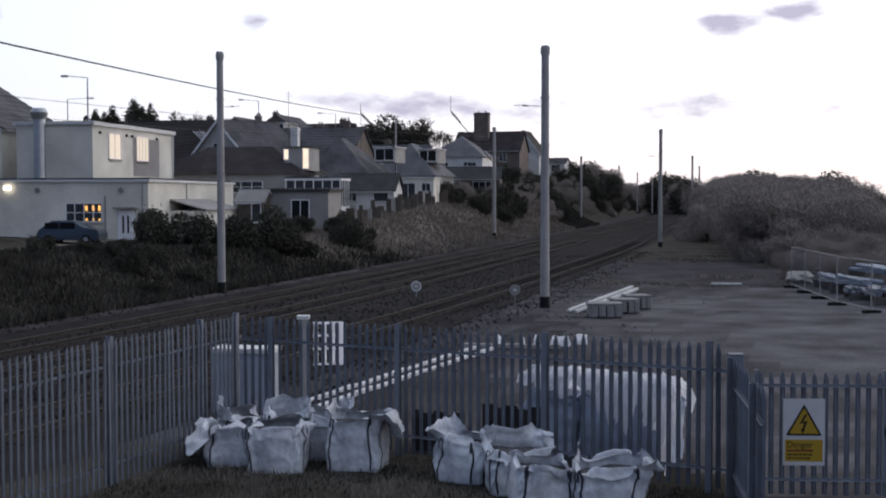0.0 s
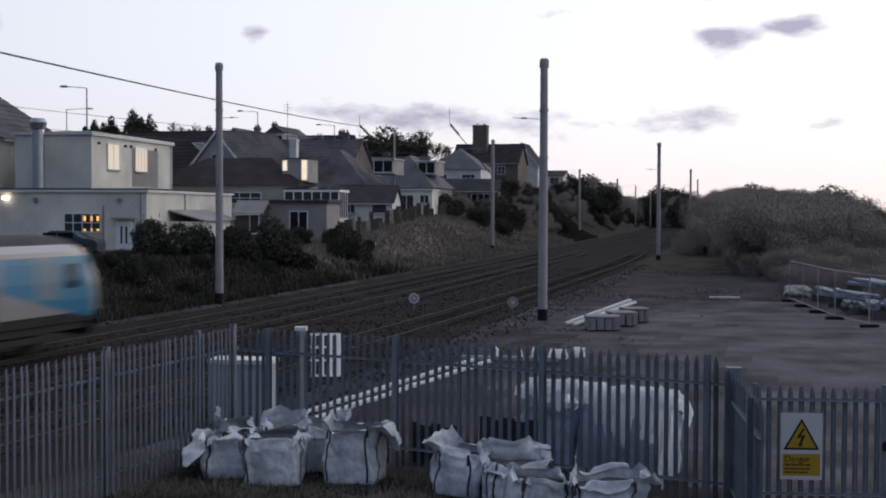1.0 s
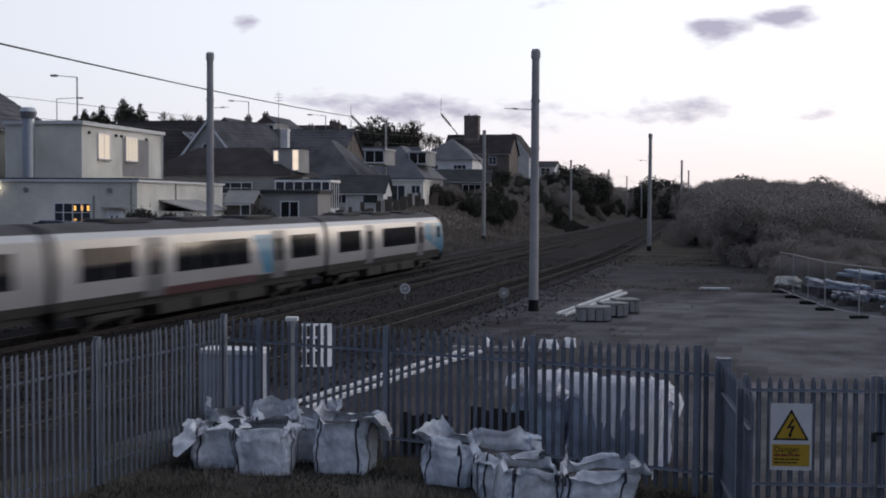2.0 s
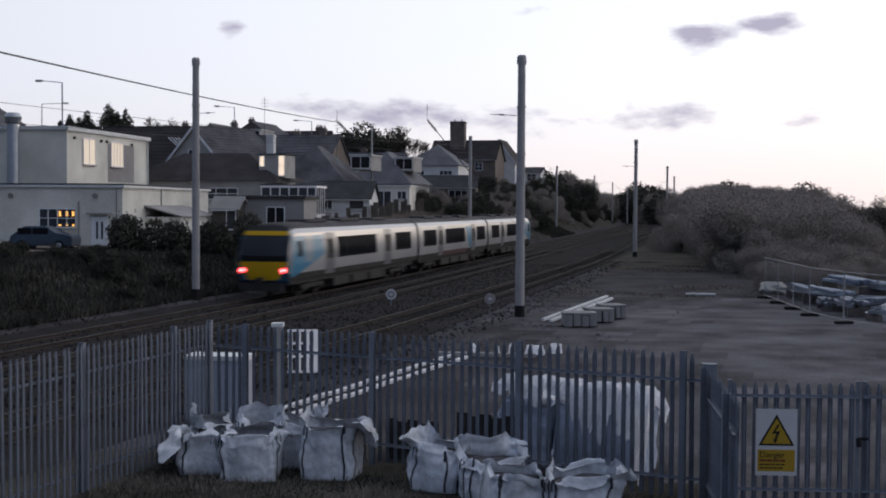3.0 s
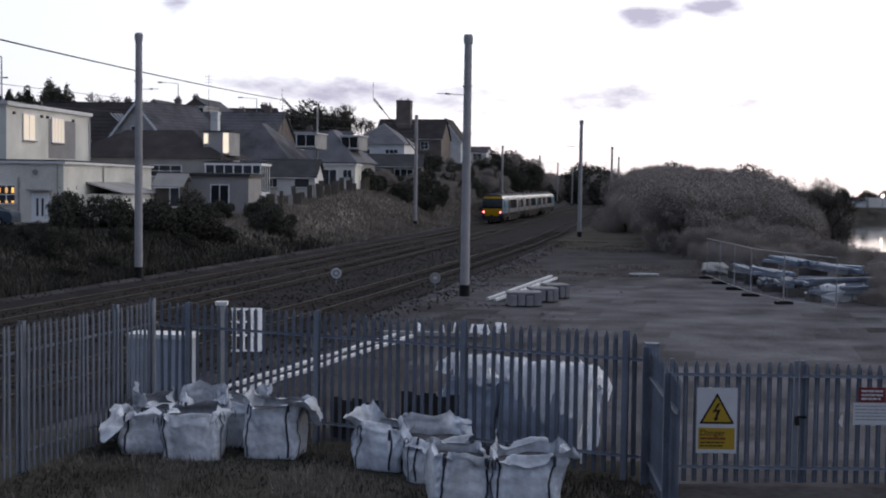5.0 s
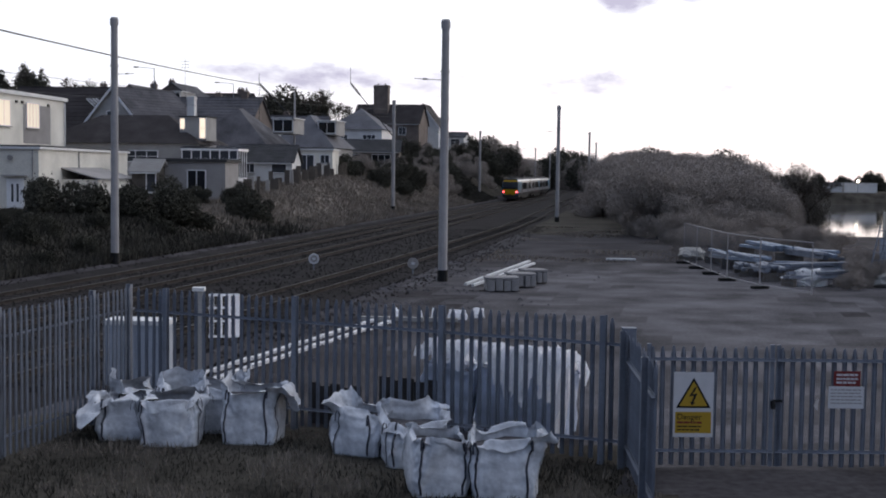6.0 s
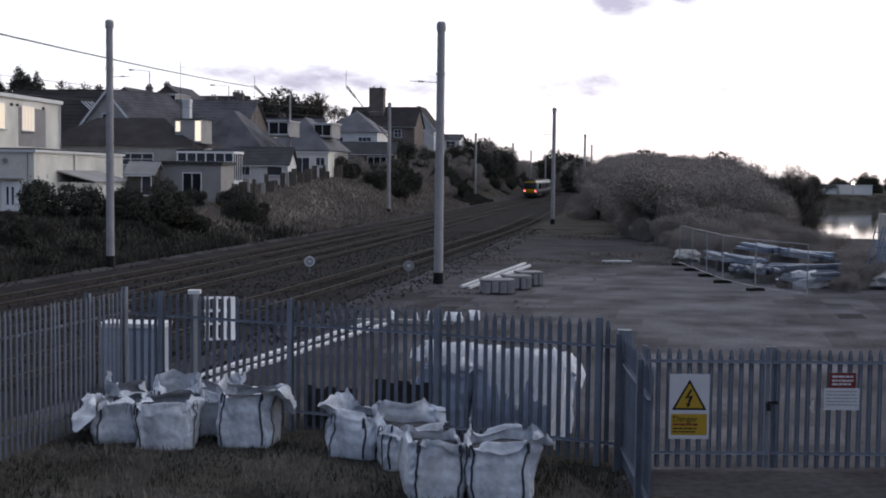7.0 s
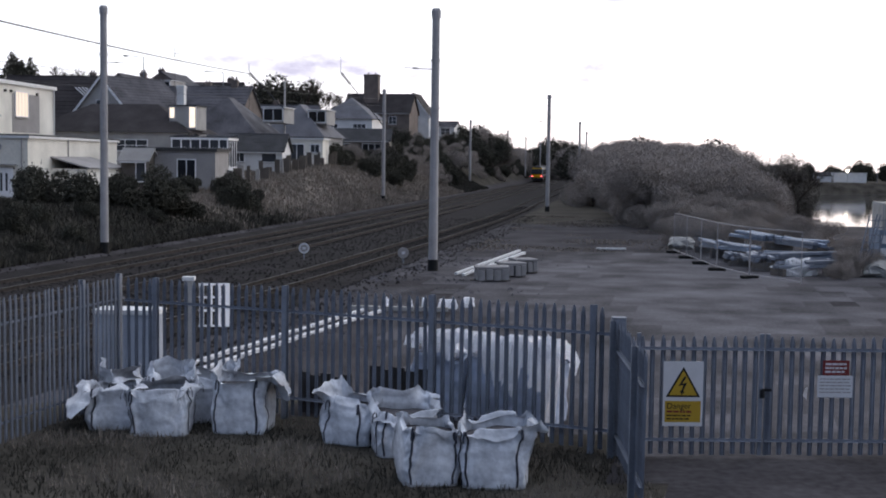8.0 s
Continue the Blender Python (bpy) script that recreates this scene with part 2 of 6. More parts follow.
def prism(bm, outline, x0, x1):
    """A (y, z) outline swept along x."""
    r = [[bm.verts.new((x, y, z)) for y, z in outline] for x in (x0, x1)]
    n = len(outline)
    for i in range(n):
        bm.faces.new((r[0][i], r[0][(i + 1) % n], r[1][(i + 1) % n], r[1][i]))
    bm.faces.new(r[0][::-1])
    bm.faces.new(r[1])


def mesh_of(name, bm, mat, smooth=False):
    bmesh.ops.recalc_face_normals(bm, faces=bm.faces)
    me = bpy.data.meshes.new(name)
    bm.to_mesh(me)
    bm.free()
    me.materials.append(M[mat])
    if smooth:
        me.shade_smooth()
    return me


def part(name, bm, mat, parent, label="", smooth=False):
    me = bm if isinstance(bm, bpy.types.Mesh) else mesh_of(name, bm, mat, smooth)
    ob = new(name, me)
    ob.parent = parent
    if label:
        ob["label"] = label
    return ob


def boxpart(name, dims, mat, parent, label="", bevel=0.0, m=None):
    bm = bmesh.new()
    box(bm, *dims, m)
    if bevel:
        bmesh.ops.bevel(bm, geom=list(bm.edges), offset=bevel, segments=2, affect="EDGES", profile=0.5)
    return part(name, bm, mat, parent, label)


def thing(name, m, label, category, group="", kind=""):
    ob = new(name)
    ob.matrix_basis = m
    return tagged(ob, label, category, group, kind)


def single(name, bm, mat, label, category="", group="", kind="", m=None, smooth=False):
    ob = new(name, mesh_of(name, bm, mat, smooth))
    if m is not None:
        ob.matrix_basis = m
    return tagged(ob, label, category, group, kind)


def raw(name, verts, faces, mat):
    me = bpy.data.meshes.new(name)
    me.from_pydata(verts, [], faces)
    me.materials.append(M[mat])
    return me


# ---------------------------------------------------------------- the line of the railway
def line_x(y):
    """x of the outer rail of the far track."""
    return -20.57 + 0.2433 * y - 1.36 * math.exp(-max(y, -20) / 30 + 40 / 30) - 0.0004 * min(max(y - 240, 0), 60) ** 2 - 0.048 * max(y - 300, 0)


def track_x(k, y):
    """x of the centre line of track k (0 the far one)."""
    return line_x(y) + (-0.78, 2.98, 8.4 + min(max(0.021 * (y - 46), -0.6), 1.15) - 0.012 * min(max(y - 115, 0), 90))[k]


def smooth(a, b, v):
    t = min(max((v - a) / (b - a), 0), 1)
    return t * t * (3 - 2 * t)


RAIL_Z = -0.15


def ground_z(x, y):
    u = x - line_x(y)
    n = noise.noise((x * 0.12, y * 0.12, 0)) * 0.25 + noise.noise((x * 0.6, y * 0.6, 3)) * 0.06
    if u > -3.2:
        bed = smooth(-3.2, -2.2, u) * (1 - smooth(10.8, 12.2, u))
        z = -0.3 * bed + (0.3 * n if u > 12 else 0.1 * n)
        # the shore falls to the water beyond the scrub
        z -= 3.6 * smooth(20, 34, u - 0.16 * (y - 95)) * smooth(88, 112, y)
        return z
    top = 1.5 + 2.2 * smooth(85, 135, y) + 2.5 * smooth(140, 230, y)
    bank = top * smooth(3.2, 10.5 + 2 * smooth(100, 140, y), -u)
    hill = 0.16 * max(-u - 22, 0) * smooth(100, 190, y) + 0.03 * max(-u - 22, 0)
    return bank + min(hill, 9) + n * smooth(3, 8, -u)

# ---------------------------------------------------------------- ground
def ground_sheet():
    us = [-400, -300, -220, -160, -120, -90, -70, -55] + list(np.arange(-46, 46.1, 0.9)) + [52, 60, 70, 85, 100, 130, 170, 230, 320, 450, 700]
    ys = [-60, -30, -12, 0] + list(np.arange(6, 150, 1.5)) + list(np.arange(150, 320, 6)) + [330, 350, 380, 420, 480, 560, 700, 900, 1300, 2000, 3200]
    verts, faces = [], []
    for y in ys:
        for u in us:
            x = u + line_x(min(y, 420)) if y < 420 else u + line_x(420)
            verts.append((x, y, ground_z(x, y) if y < 420 else -3.7))
    n = len(us)
    for j in range(len(ys) - 1):
        for i in range(n - 1):
            faces.append((j * n + i, j * n + i + 1, (j + 1) * n + i + 1, (j + 1) * n + i))
    me = bpy.data.meshes.new("ground")
    me.from_pydata(verts, [], faces)
    for k in ("earth", "grass", "ballast", "straw", "cinder", "soil"):
        me.materials.append(M[k])
    for p in me.polygons:
        c = p.center
        u = c.x - line_x(c.y)
        wob = noise.noise((c.x * 0.3, c.y * 0.3, 7)) * 1.5
        if -3.0 < u < 11.6 and c.y < 420:
            p.material_index = 2
        elif u <= -3.0 or c.y > 88 + wob * 2 + 0.5 * max(0, 16 - u) or (c.y < 22 and c.x < 4.2 and c.y < 20.6 - 0.53 * c.x + 0.5):
            p.material_index = 3 if u <= -5.5 + wob and 78 + 6 * wob < c.y < 175 and u > -26 else 4 if -4.6 + wob < u <= -3.0 else 1
        elif c.x > 4.2 and c.y < 17.7:
            p.material_index = 4
        elif c.y > 20.6 - 0.53 * c.x + 0.5:
            open_yard = min(c.x - 5.2, 55 + 0.2 * c.x - c.y, 0.43 * c.y + 1.0 - c.x) / 2.5 + wob + 1.6 * noise.noise((c.x * 0.9, c.y * 0.9, 11))
            p.material_index = 0 if open_yard > 0.9 else 5 if open_yard > -0.9 else 4
        p.use_smooth = True
    tagged(new("ground", me), "dark worn earth yard, stone ballast and rough grass banks", "ground", kind="structure")


ground_sheet()

bm = bmesh.new()
bmesh.ops.create_grid(bm, x_segments=60, y_segments=60, size=1)
for v in bm.verts:
    v.co = Vector((250 + v.co.x * 330, 215 + v.co.y * 190, -3.0))
single("water", bm, "water", "calm pale estuary water reflecting the evening sky", "water", kind="structure")


# ---------------------------------------------------------------- railway
def railway_track(k):
    y0, y1, step = 8, 400, 2.0
    ys = np.arange(y0, y1 + 0.1, step)
    t = thing("railway_track", pose(0, 0, 0), "plain railway track of worn steel rails on ballast", "railway track", "tracks of the main line")
    prof = ((-0.07, -0.15), (0.07, -0.15), (0.05, -0.12), (0.02, -0.1), (0.02, -0.04), (0.036, -0.03), (0.036, 0.0), (-0.036, 0.0), (-0.036, -0.03), (-0.02, -0.04), (-0.02, -0.1), (-0.05, -0.12))
    for side in (-0.7525, 0.7525):
        verts, faces = [], []
        for y in ys:
            for a, z in prof:
                verts.append((track_x(k, y) + (side + a) * 1.03, y, RAIL_Z + z))
        n = len(prof)
        for j in range(len(ys) - 1):
            for i in range(n):
                faces.append((j * n + i, j * n + (i + 1) % n, (j + 1) * n + (i + 1) % n, (j + 1) * n + i))
        web = part("rail", raw("rail", verts, faces, "rust"), "rust", t)
        hv, hf = [], []
        for y in ys:
            for a, z in ((-0.034, -0.02), (0.034, -0.02), (0.03, 0.003), (-0.03, 0.003)):
                hv.append((track_x(k, y) + (side + a * 1.08) * 1.03, y, RAIL_Z + z))
        for j in range(len(ys) - 1):
            for i in range(4):
                hf.append((j * 4 + i, j * 4 + (i + 1) % 4, (j + 1) * 4 + (i + 1) % 4, (j + 1) * 4 + i))
        part("rail_head", raw("rail_head", hv, hf, "rail"), "rail", web, "worn bright running surface")
    bm = bmesh.new()
    box(bm, -1.25, 1.25, -0.13, 0.13, -0.2, 0.0)
    first = None
    y = y0 + 12
    while y < 130:
        a = math.atan2(track_x(k, y + 1) - track_x(k, y - 1), 2)
        s = part("sleeper", bm if first is None else first, "sleeper", t)
        first = s.data
        s.matrix_basis = Matrix.Translation((track_x(k, y), y, RAIL_Z - 0.135)) @ Matrix.Rotation(-a, 4, "Z")
        y += 0.65


for k in range(3):
    railway_track(k)


def ballast_stones():
    """Loose stones on the bed and its shoulders."""
    rnd = random.Random(4)
    verts, faces = [], []
    for i in range(9000):
        y = 26 + 75 * rnd.random() ** 1.4
        u = rnd.uniform(-3.6, 13.5)
        x = u + line_x(y)
        r = rnd.uniform(0.03, 0.075)
        z = ground_z(x, y) + 0.01
        b = len(verts)
        for dx, dy, dz in ((1, 0, 0), (-0.6, 0.8, 0), (-0.5, -0.9, 0), (0.1, 0, 1.1)):
            verts.append((x + dx * r * rnd.uniform(0.7, 1.3), y + dy * r * rnd.uniform(0.7, 1.3), z + dz * r))
        faces += [(b, b + 1, b + 3), (b + 1, b + 2, b + 3), (b + 2, b, b + 3)]
    tagged(new("ballast_stones", raw("ballast_stones", verts, faces, "ballast")), "loose grey ballast stones beside the rails", "ballast", kind="stuff")


ballast_stones()


def rubble():
    """Broken stone strewn over the dark soil between the line and the fence."""
    rnd = random.Random(14)
    verts, faces = [], []
    for i in range(1500):
        y = rnd.uniform(26, 60)
        x = line_x(y) + 11.6 + abs(rnd.gauss(0, 2.6))
        if noise.noise((x * 0.5, y * 0.5, 2)) < -0.05:
            continue
        r = rnd.uniform(0.02, 0.09) * (1.5 if rnd.random() < 0.06 else 1)
        z = ground_z(x, y)
        b = len(verts)
        for dx, dy, dz in ((1, 0, 0), (-0.6, 0.8, 0), (-0.5, -0.9, 0), (0.1, 0, 0.9)):
            verts.append((x + dx * r * rnd.uniform(0.6, 1.4), y + dy * r * rnd.uniform(0.6, 1.4), z + dz * r))
        faces += [(b, b + 1, b + 3), (b + 1, b + 2, b + 3), (b + 2, b, b + 3)]
    tagged(new("rubble", raw("rubble", verts, faces, "earth")), "grey broken stone strewn over dark soil", "rubble", kind="stuff")


rubble()


def line_mast(x, y, z, top, r, group, label, arm=0):
    t = thing("line_mast", pose(x, y, z), label, "mast", group)
    h = top - z
    bm = bmesh.new()
    tube(bm, (0, 0, 0.45), (0, 0, h - 0.35), r, r * 0.82, 14)
    part("shaft", bm, "mast", t, smooth=False)
    bm = bmesh.new()
    tube(bm, (0, 0, -0.6), (0, 0, 0.46), r * 1.25, r * 1.12, 14)
    part("base_sleeve", bm, "black", t, "black painted base")
    bm = bmesh.new()
    tube(bm, (0, 0, h - 0.36), (0, 0, h - 0.1), r * 1.02, r * 1.02, 14)
    tube(bm, (0, 0, h - 0.1), (0, 0, h), r * 1.02, r * 0.8, 14)
    part("cap", bm, "mast", t)
    for zz in (0.42, 0.62, 0.8):
        bm = bmesh.new()
        tube(bm, (0, 0, h * zz), (0, 0, h * zz + 0.08), r * 1.03, r * 1.03, 14)
        part("bracket_band", bm, "mast", t)
    if arm:
        bm = bmesh.new()
        zz = h * 0.77
        tube(bm, (0, 0, zz), (arm, 0, zz + 0.05), 0.016, 0.014, 6)
        tube(bm, (arm * 0.55, 0, zz + 0.03), (arm * 0.72, 0, zz + 0.04), 0.035, 0.035, 8)
        part("bracket_arm", bm, "mast", t)
    return t


for y, top in ((58, 11.25), (126, 11.6), (197, 11.0), (262, 11.2), (312, 10.8), (330, 10.0)):
    az_x = {58: -10.5, 126: 5.08, 197: 21.8, 262: 37.0, 312: 48.7, 330: 55.5}[y]
    line_mast(az_x, y, 0.0 if y < 100 else ground_z(az_x, y), top, 0.19, "masts beside the far track", "tall grey tubular overhead line mast with black base", arm=0.9)
for x, y, top in ((4.02, 49.4, 10.45), (19.3, 110.4, 10.5), (37.3, 186, 10.7), (49.9, 242, 10.6)):
    line_mast(x, y, ground_z(x, y), top, 0.185, "masts beside the yard", "tall grey tubular overhead line mast on the yard side", arm=-1.25)


def stay_arm(foot, knee, tip):
    t = thing("overhead_stay", pose(0, 0, 0), "thin steel stay with a dark ribbed insulator", "overhead stay")
    foot, knee, tip = Vector(foot), Vector(knee), Vector(tip)
    bm = bmesh.new()
    tube(bm, foot, knee, 0.05, 0.05, 6)
    tube(bm, knee, tip, 0.025, 0.02, 6)
    part("stay_tube", bm, "wire", t)
    bm = bmesh.new()
    d = (foot - knee).normalized()
    for i in range(9):
        c = knee + d * (0.15 + i * 0.16)
        tube(bm, c, c + d * 0.09, 0.17, 0.12, 10)
    part("insulator", bm, "wire", t)


def overhead_wire(a, b, sag, r, label):
    cu = bpy.data.curves.new("overhead_wire", "CURVE")
    cu.dimensions, cu.bevel_depth, cu.bevel_resolution = "3D", r, 2
    sp = cu.splines.new("POLY")
    n = 24
    sp.points.add(n)
    for i in range(n + 1):
        s = i / n
        p = Vector(a).lerp(Vector(b), s)
        sp.points[i].co = (p.x, p.y, p.z - sag * 4 * s * (1 - s), 1)
    cu.materials.append(M["wire"])
    tagged(new("overhead_wire", cu), label, "wire", "overhead line wires")

# stays of the two cantilevers and the wires
stay_arm((5.05, 126, 7.9), (0.65, 125.6, 13.2), (0.65, 125.6, 14.8))
stay_arm((-4.6, 117, 9.0), (-7.9, 117, 12.4), (-7.9, 117, 13.3))
overhead_wire((-16.6, 30, 9.5), (-7.95, 117, 12.3), 0.25, 0.035, "long dark catenary wire sagging over the far track")
overhead_wire((-24.0, 58, 9.6), (5.0, 126, 10.6), 0.35, 0.013, "thin dark contact wire over the far track")
overhead_wire((-26.0, 60, 8.8), (5.0, 126, 9.9), 0.3, 0.012, "thin dark contact wire over the far track")
for a, b in ((126, 197), (197, 262), (262, 312)):
    overhead_wire((track_x(0, a), a, 8.6), (track_x(0, b), b, 8.6), 0.9, 0.014, "thin dark catenary wire over the far track")
    overhead_wire((track_x(1, a), a, 8.6), (track_x(1, b), b, 8.6), 0.9, 0.014, "thin dark catenary wire over the middle track")


# ---------------------------------------------------------------- palisade fences
def pale_mesh(h):
    """A cold-rolled W pale with a three-pointed top."""
    w, d = 0.037, 0.014
    xs = (-w, -w * 0.62, -w * 0.28, w * 0.28, w * 0.62, w)
    yo = (0.0, d, -d * 0.2, -d * 0.2, d, 0.0)
    tops = (h - 0.13, h - 0.05, h - 0.012, h - 0.012, h - 0.05, h - 0.13)
    verts = []
    for x, y, t in zip(xs, yo, tops):
        for yy in (y, y - 0.004):
            verts += [(x, yy, 0.05), (x, yy, t)]
    faces = []
    for i in range(5):
        a, b = i * 4, (i + 1) * 4
        faces += [(a, b, b + 1, a + 1), (a + 2, a + 3, b + 3, b + 2), (a + 1, b + 1, b + 3, a + 3)]
    return raw("pale", verts, faces, "galv")


def palisade(name, p, q, h, posts, label, category, pitch=0.155, rails=(0.35, -0.42), post_w=0.09, post_up=0.02, z=0.0, lean=3, side=-1):
    """Pales from p to q on two angle rails and I-section posts. side: -1 puts rails and posts on the right of the run, 1 on its left."""
    p, q = Vector((*p, z)), Vector((*q, z))
    length, ang = (q - p).length, math.atan2(q.y - p.y, q.x - p.x)
    t = thing(name, Matrix.Translation(p) @ Matrix.Rotation(ang, 4, "Z"), label, category, kind="" if "gate" in name else "structure")
    me = pale_mesh(h)
    rnd = random.Random(len(label) + int(length * 10))
    for i in range(int(length / pitch)):
        o = part("pale", me, "galv", t)
        o.matrix_basis = pose((i + 0.5) * pitch, rnd.uniform(-0.006, 0.006), rnd.uniform(-0.012, 0.012), rnd.uniform(-0.5, 0.5), rnd.uniform(-0.35, 0.35) * lean / 3, rnd.uniform(-5, 5))
    for r in rails:
        zr = r if r > 0 else h + r
        bm = bmesh.new()
        ya, yb, yc = sorted((side * 0.02, side * 0.026)), sorted((side * 0.026, side * 0.066)), 0.022
        box(bm, 0, length, *ya, zr - yc, zr + yc)
        box(bm, 0, length, *yb, zr - yc, zr - yc + 0.006)
        part("rail", bm, "galv", t)
    for s in posts:
        bm = bmesh.new()
        a = post_w / 2
        box(bm, s - a, s + a, *sorted((side * 0.069, side * 0.077)), -0.2, h + post_up)
        box(bm, s - a, s + a, *sorted((side * 0.149, side * 0.157)), -0.2, h + post_up)
        box(bm, s - 0.004, s + 0.004, *sorted((side * 0.077, side * 0.149)), -0.2, h + post_up)
        part("post", bm, "galv", t)
    return t


CORNER = (-3.72, 22.6)
palisade("fence_back", CORNER, (4.25, 18.22), 2.25, (0.74, 3.4, 6.12, 8.8), "tall galvanised steel palisade fence with pointed pales", "fence")
palisade("fence_side", (-7.05, 12.6), CORNER, 2.28, (1.0, 3.75, 6.45, 9.2, 10.5), "tall galvanised steel palisade fence along the track", "fence", side=1)
palisade("fence_near", (3.93, 15.0), (4.3, 18.1), 2.05, (0.4, 2.95), "galvanised palisade fence running back to the gate post", "fence", side=1)


def gate():
    p, q, h = Vector((4.55, 17.98, 0)), Vector((9.9, 17.62, 0)), 1.86
    for name, a, b in (("yard_gate", p, p.lerp(q, 0.357)), ("yard_gate", p.lerp(q, 0.363), q.copy())):
        d = (b - a).length
        t = palisade(name, a[:2], b[:2], h, (), "closed galvanised palisade yard gate leaf with bolted bars", "gate", rails=(0.28, -0.2), lean=2)
        tagged(t, group="leaves of the yard gate")
        for s in (0.03, d - 0.03):
            bm = bmesh.new()
            box(bm, s - 0.03, s + 0.03, 0.015, 0.07, 0.04, h + 0.02)
            part("stile", bm, "galv", t)
        for zz in (0.28, h - 0.2):
            bm = bmesh.new()
            for i in range(int(d / 0.155)):
                tube(bm, ((i + 0.5) * 0.155, -0.012, zz), ((i + 0.5) * 0.155, -0.024, zz), 0.013, 0.01, 6)
            part("bolts", bm, "white", t)["kind"] = "stuff"
        if a == p:
            bm = bmesh.new()
            box(bm, d - 0.03, d + 0.12, -0.03, -0.016, h * 0.55, h * 0.55 + 0.04)
            tube(bm, (d - 0.02, -0.05, h * 0.55 - 0.1), (d - 0.02, -0.02, h * 0.55 + 0.02), 0.035, 0.035, 8)
            part("drop_bolt", bm, "black", t)
    g = thing("gate_post", pose(4.3, 18.15, 0, 0, 0, -5), "heavy square galvanised steel gate post", "gate post")
    boxpart("post", (-0.1, 0.1, -0.1, 0.1, -0.3, 2.08), "galv", g, bevel=0.008)
    boxpart("cap", (-0.105, 0.105, -0.105, 0.105, 2.08, 2.1), "galv", g)
    for zz in (0.35, 1.32):
        boxpart("hinge", (0.1, 0.26, -0.14, -0.1, zz, zz + 0.035), "white", g, "pale hinge strap")


gate()


def bar_rows(t, name, mat, x0, x1, zs, h, y, rnd):
    for z in zs:
        bm = bmesh.new()
        x = x0
        while x < x1 - 0.02:
            w = min(rnd.uniform(0.03, 0.09), x1 - x)
            box(bm, x, x + w, y - 0.002, y, z, z + h)
            x += w + 0.012
        part(name, bm, mat, t)


def danger_sign():
    t = thing("warning_sign", pose(4.94, 17.905, 0.49, 0, 0, -3.85), "white electrical warning sign with yellow triangle and yellow panel", "sign")
    boxpart("plate", (0, 0.6, -0.006, 0, 0, 0.98), "signwhite", t)
    bm = bmesh.new()
    for pts, y in ((((0.04, 0.44), (0.56, 0.44), (0.3, 0.9)), -0.009),):
        v = [bm.verts.new((x, y, z)) for x, z in pts] + [bm.verts.new((x, y + 0.003, z)) for x, z in pts]
        bm.faces.new(v[:3])
        for i in range(3):
            bm.faces.new((v[i], v[(i + 1) % 3], v[3 + (i + 1) % 3], v[3 + i]))
    part("triangle_border", bm, "black", t)
    bm = bmesh.new()
    v = [bm.verts.new((x, y, z)) for y in (-0.012, -0.009) for x, z in ((0.088, 0.468), (0.512, 0.468), (0.3, 0.842))]
    bm.faces.new(v[:3])
    for i in range(3):
        bm.faces.new((v[i], v[(i + 1) % 3], v[3 + (i + 1) % 3], v[3 + i]))
    part("triangle_field", bm, "yellow", t)
    bm = bmesh.new()
    pts = ((0.31, 0.75), (0.23, 0.61), (0.3, 0.625), (0.27, 0.53), (0.245, 0.54), (0.275, 0.475), (0.325, 0.525), (0.3, 0.525), (0.355, 0.66), (0.285, 0.645), (0.345, 0.75))
    v = [bm.verts.new((x, -0.0135, z)) for x, z in pts]
    bm.faces.new(v)
    part("lightning_bolt", bm, "black", t)
    boxpart("yellow_panel", (0.03, 0.57, -0.009, -0.006, 0.06, 0.38), "yellow", t)
    cu = bpy.data.curves.new("danger_word", "FONT")
    cu.body, cu.size, cu.extrude = "Danger", 0.125, 0.001
    cu.materials.append(M["black"])
    w = new("danger_word", cu)
    w.parent, w.matrix_basis = t, pose(0.055, -0.011, 0.265, 90, 0, 0)
    rnd = random.Random(2)
    bar_rows(t, "text_bar", "red", 0.06, 0.45, (0.205,), 0.03, -0.0095, rnd)
    bar_rows(t, "text_bar", "black", 0.06, 0.42, (0.15, 0.1), 0.02, -0.0095, rnd)
    t2 = thing("notice_sign", pose(7.28, 17.73, 0.95, 0, 0, -3.85), "red and white notice board with rows of small text", "sign")
    boxpart("white_board", (-0.03, 0.5, -0.006, 0, 0, 0.33), "signwhite", t2)
    boxpart("red_board", (0.04, 0.44, -0.006, 0, 0.335, 0.56), "red", t2)
    bar_rows(t2, "text_bar", "signwhite", 0.08, 0.4, (0.49, 0.43, 0.375), 0.03, -0.0065, rnd)
    bar_rows(t2, "text_bar", "panel", 0.0, 0.47, (0.27, 0.22, 0.17, 0.12, 0.07), 0.018, -0.0065, rnd)
    bm = bmesh.new()
    v = [bm.verts.new((x, -0.008, z)) for x, z in ((0, 0), (0.06, -0.07), (0.07, 0.13), (0.03, 0.09))]
    bm.faces.new(v)
    bmesh.ops.solidify(bm, geom=list(bm.faces), thickness=0.004)
    single("torn_label", bm, "signwhite", "small torn white label stuck on the gate", "label", m=pose(7.03, 17.745, 0.98, 0, 0, -3.85))


danger_sign()


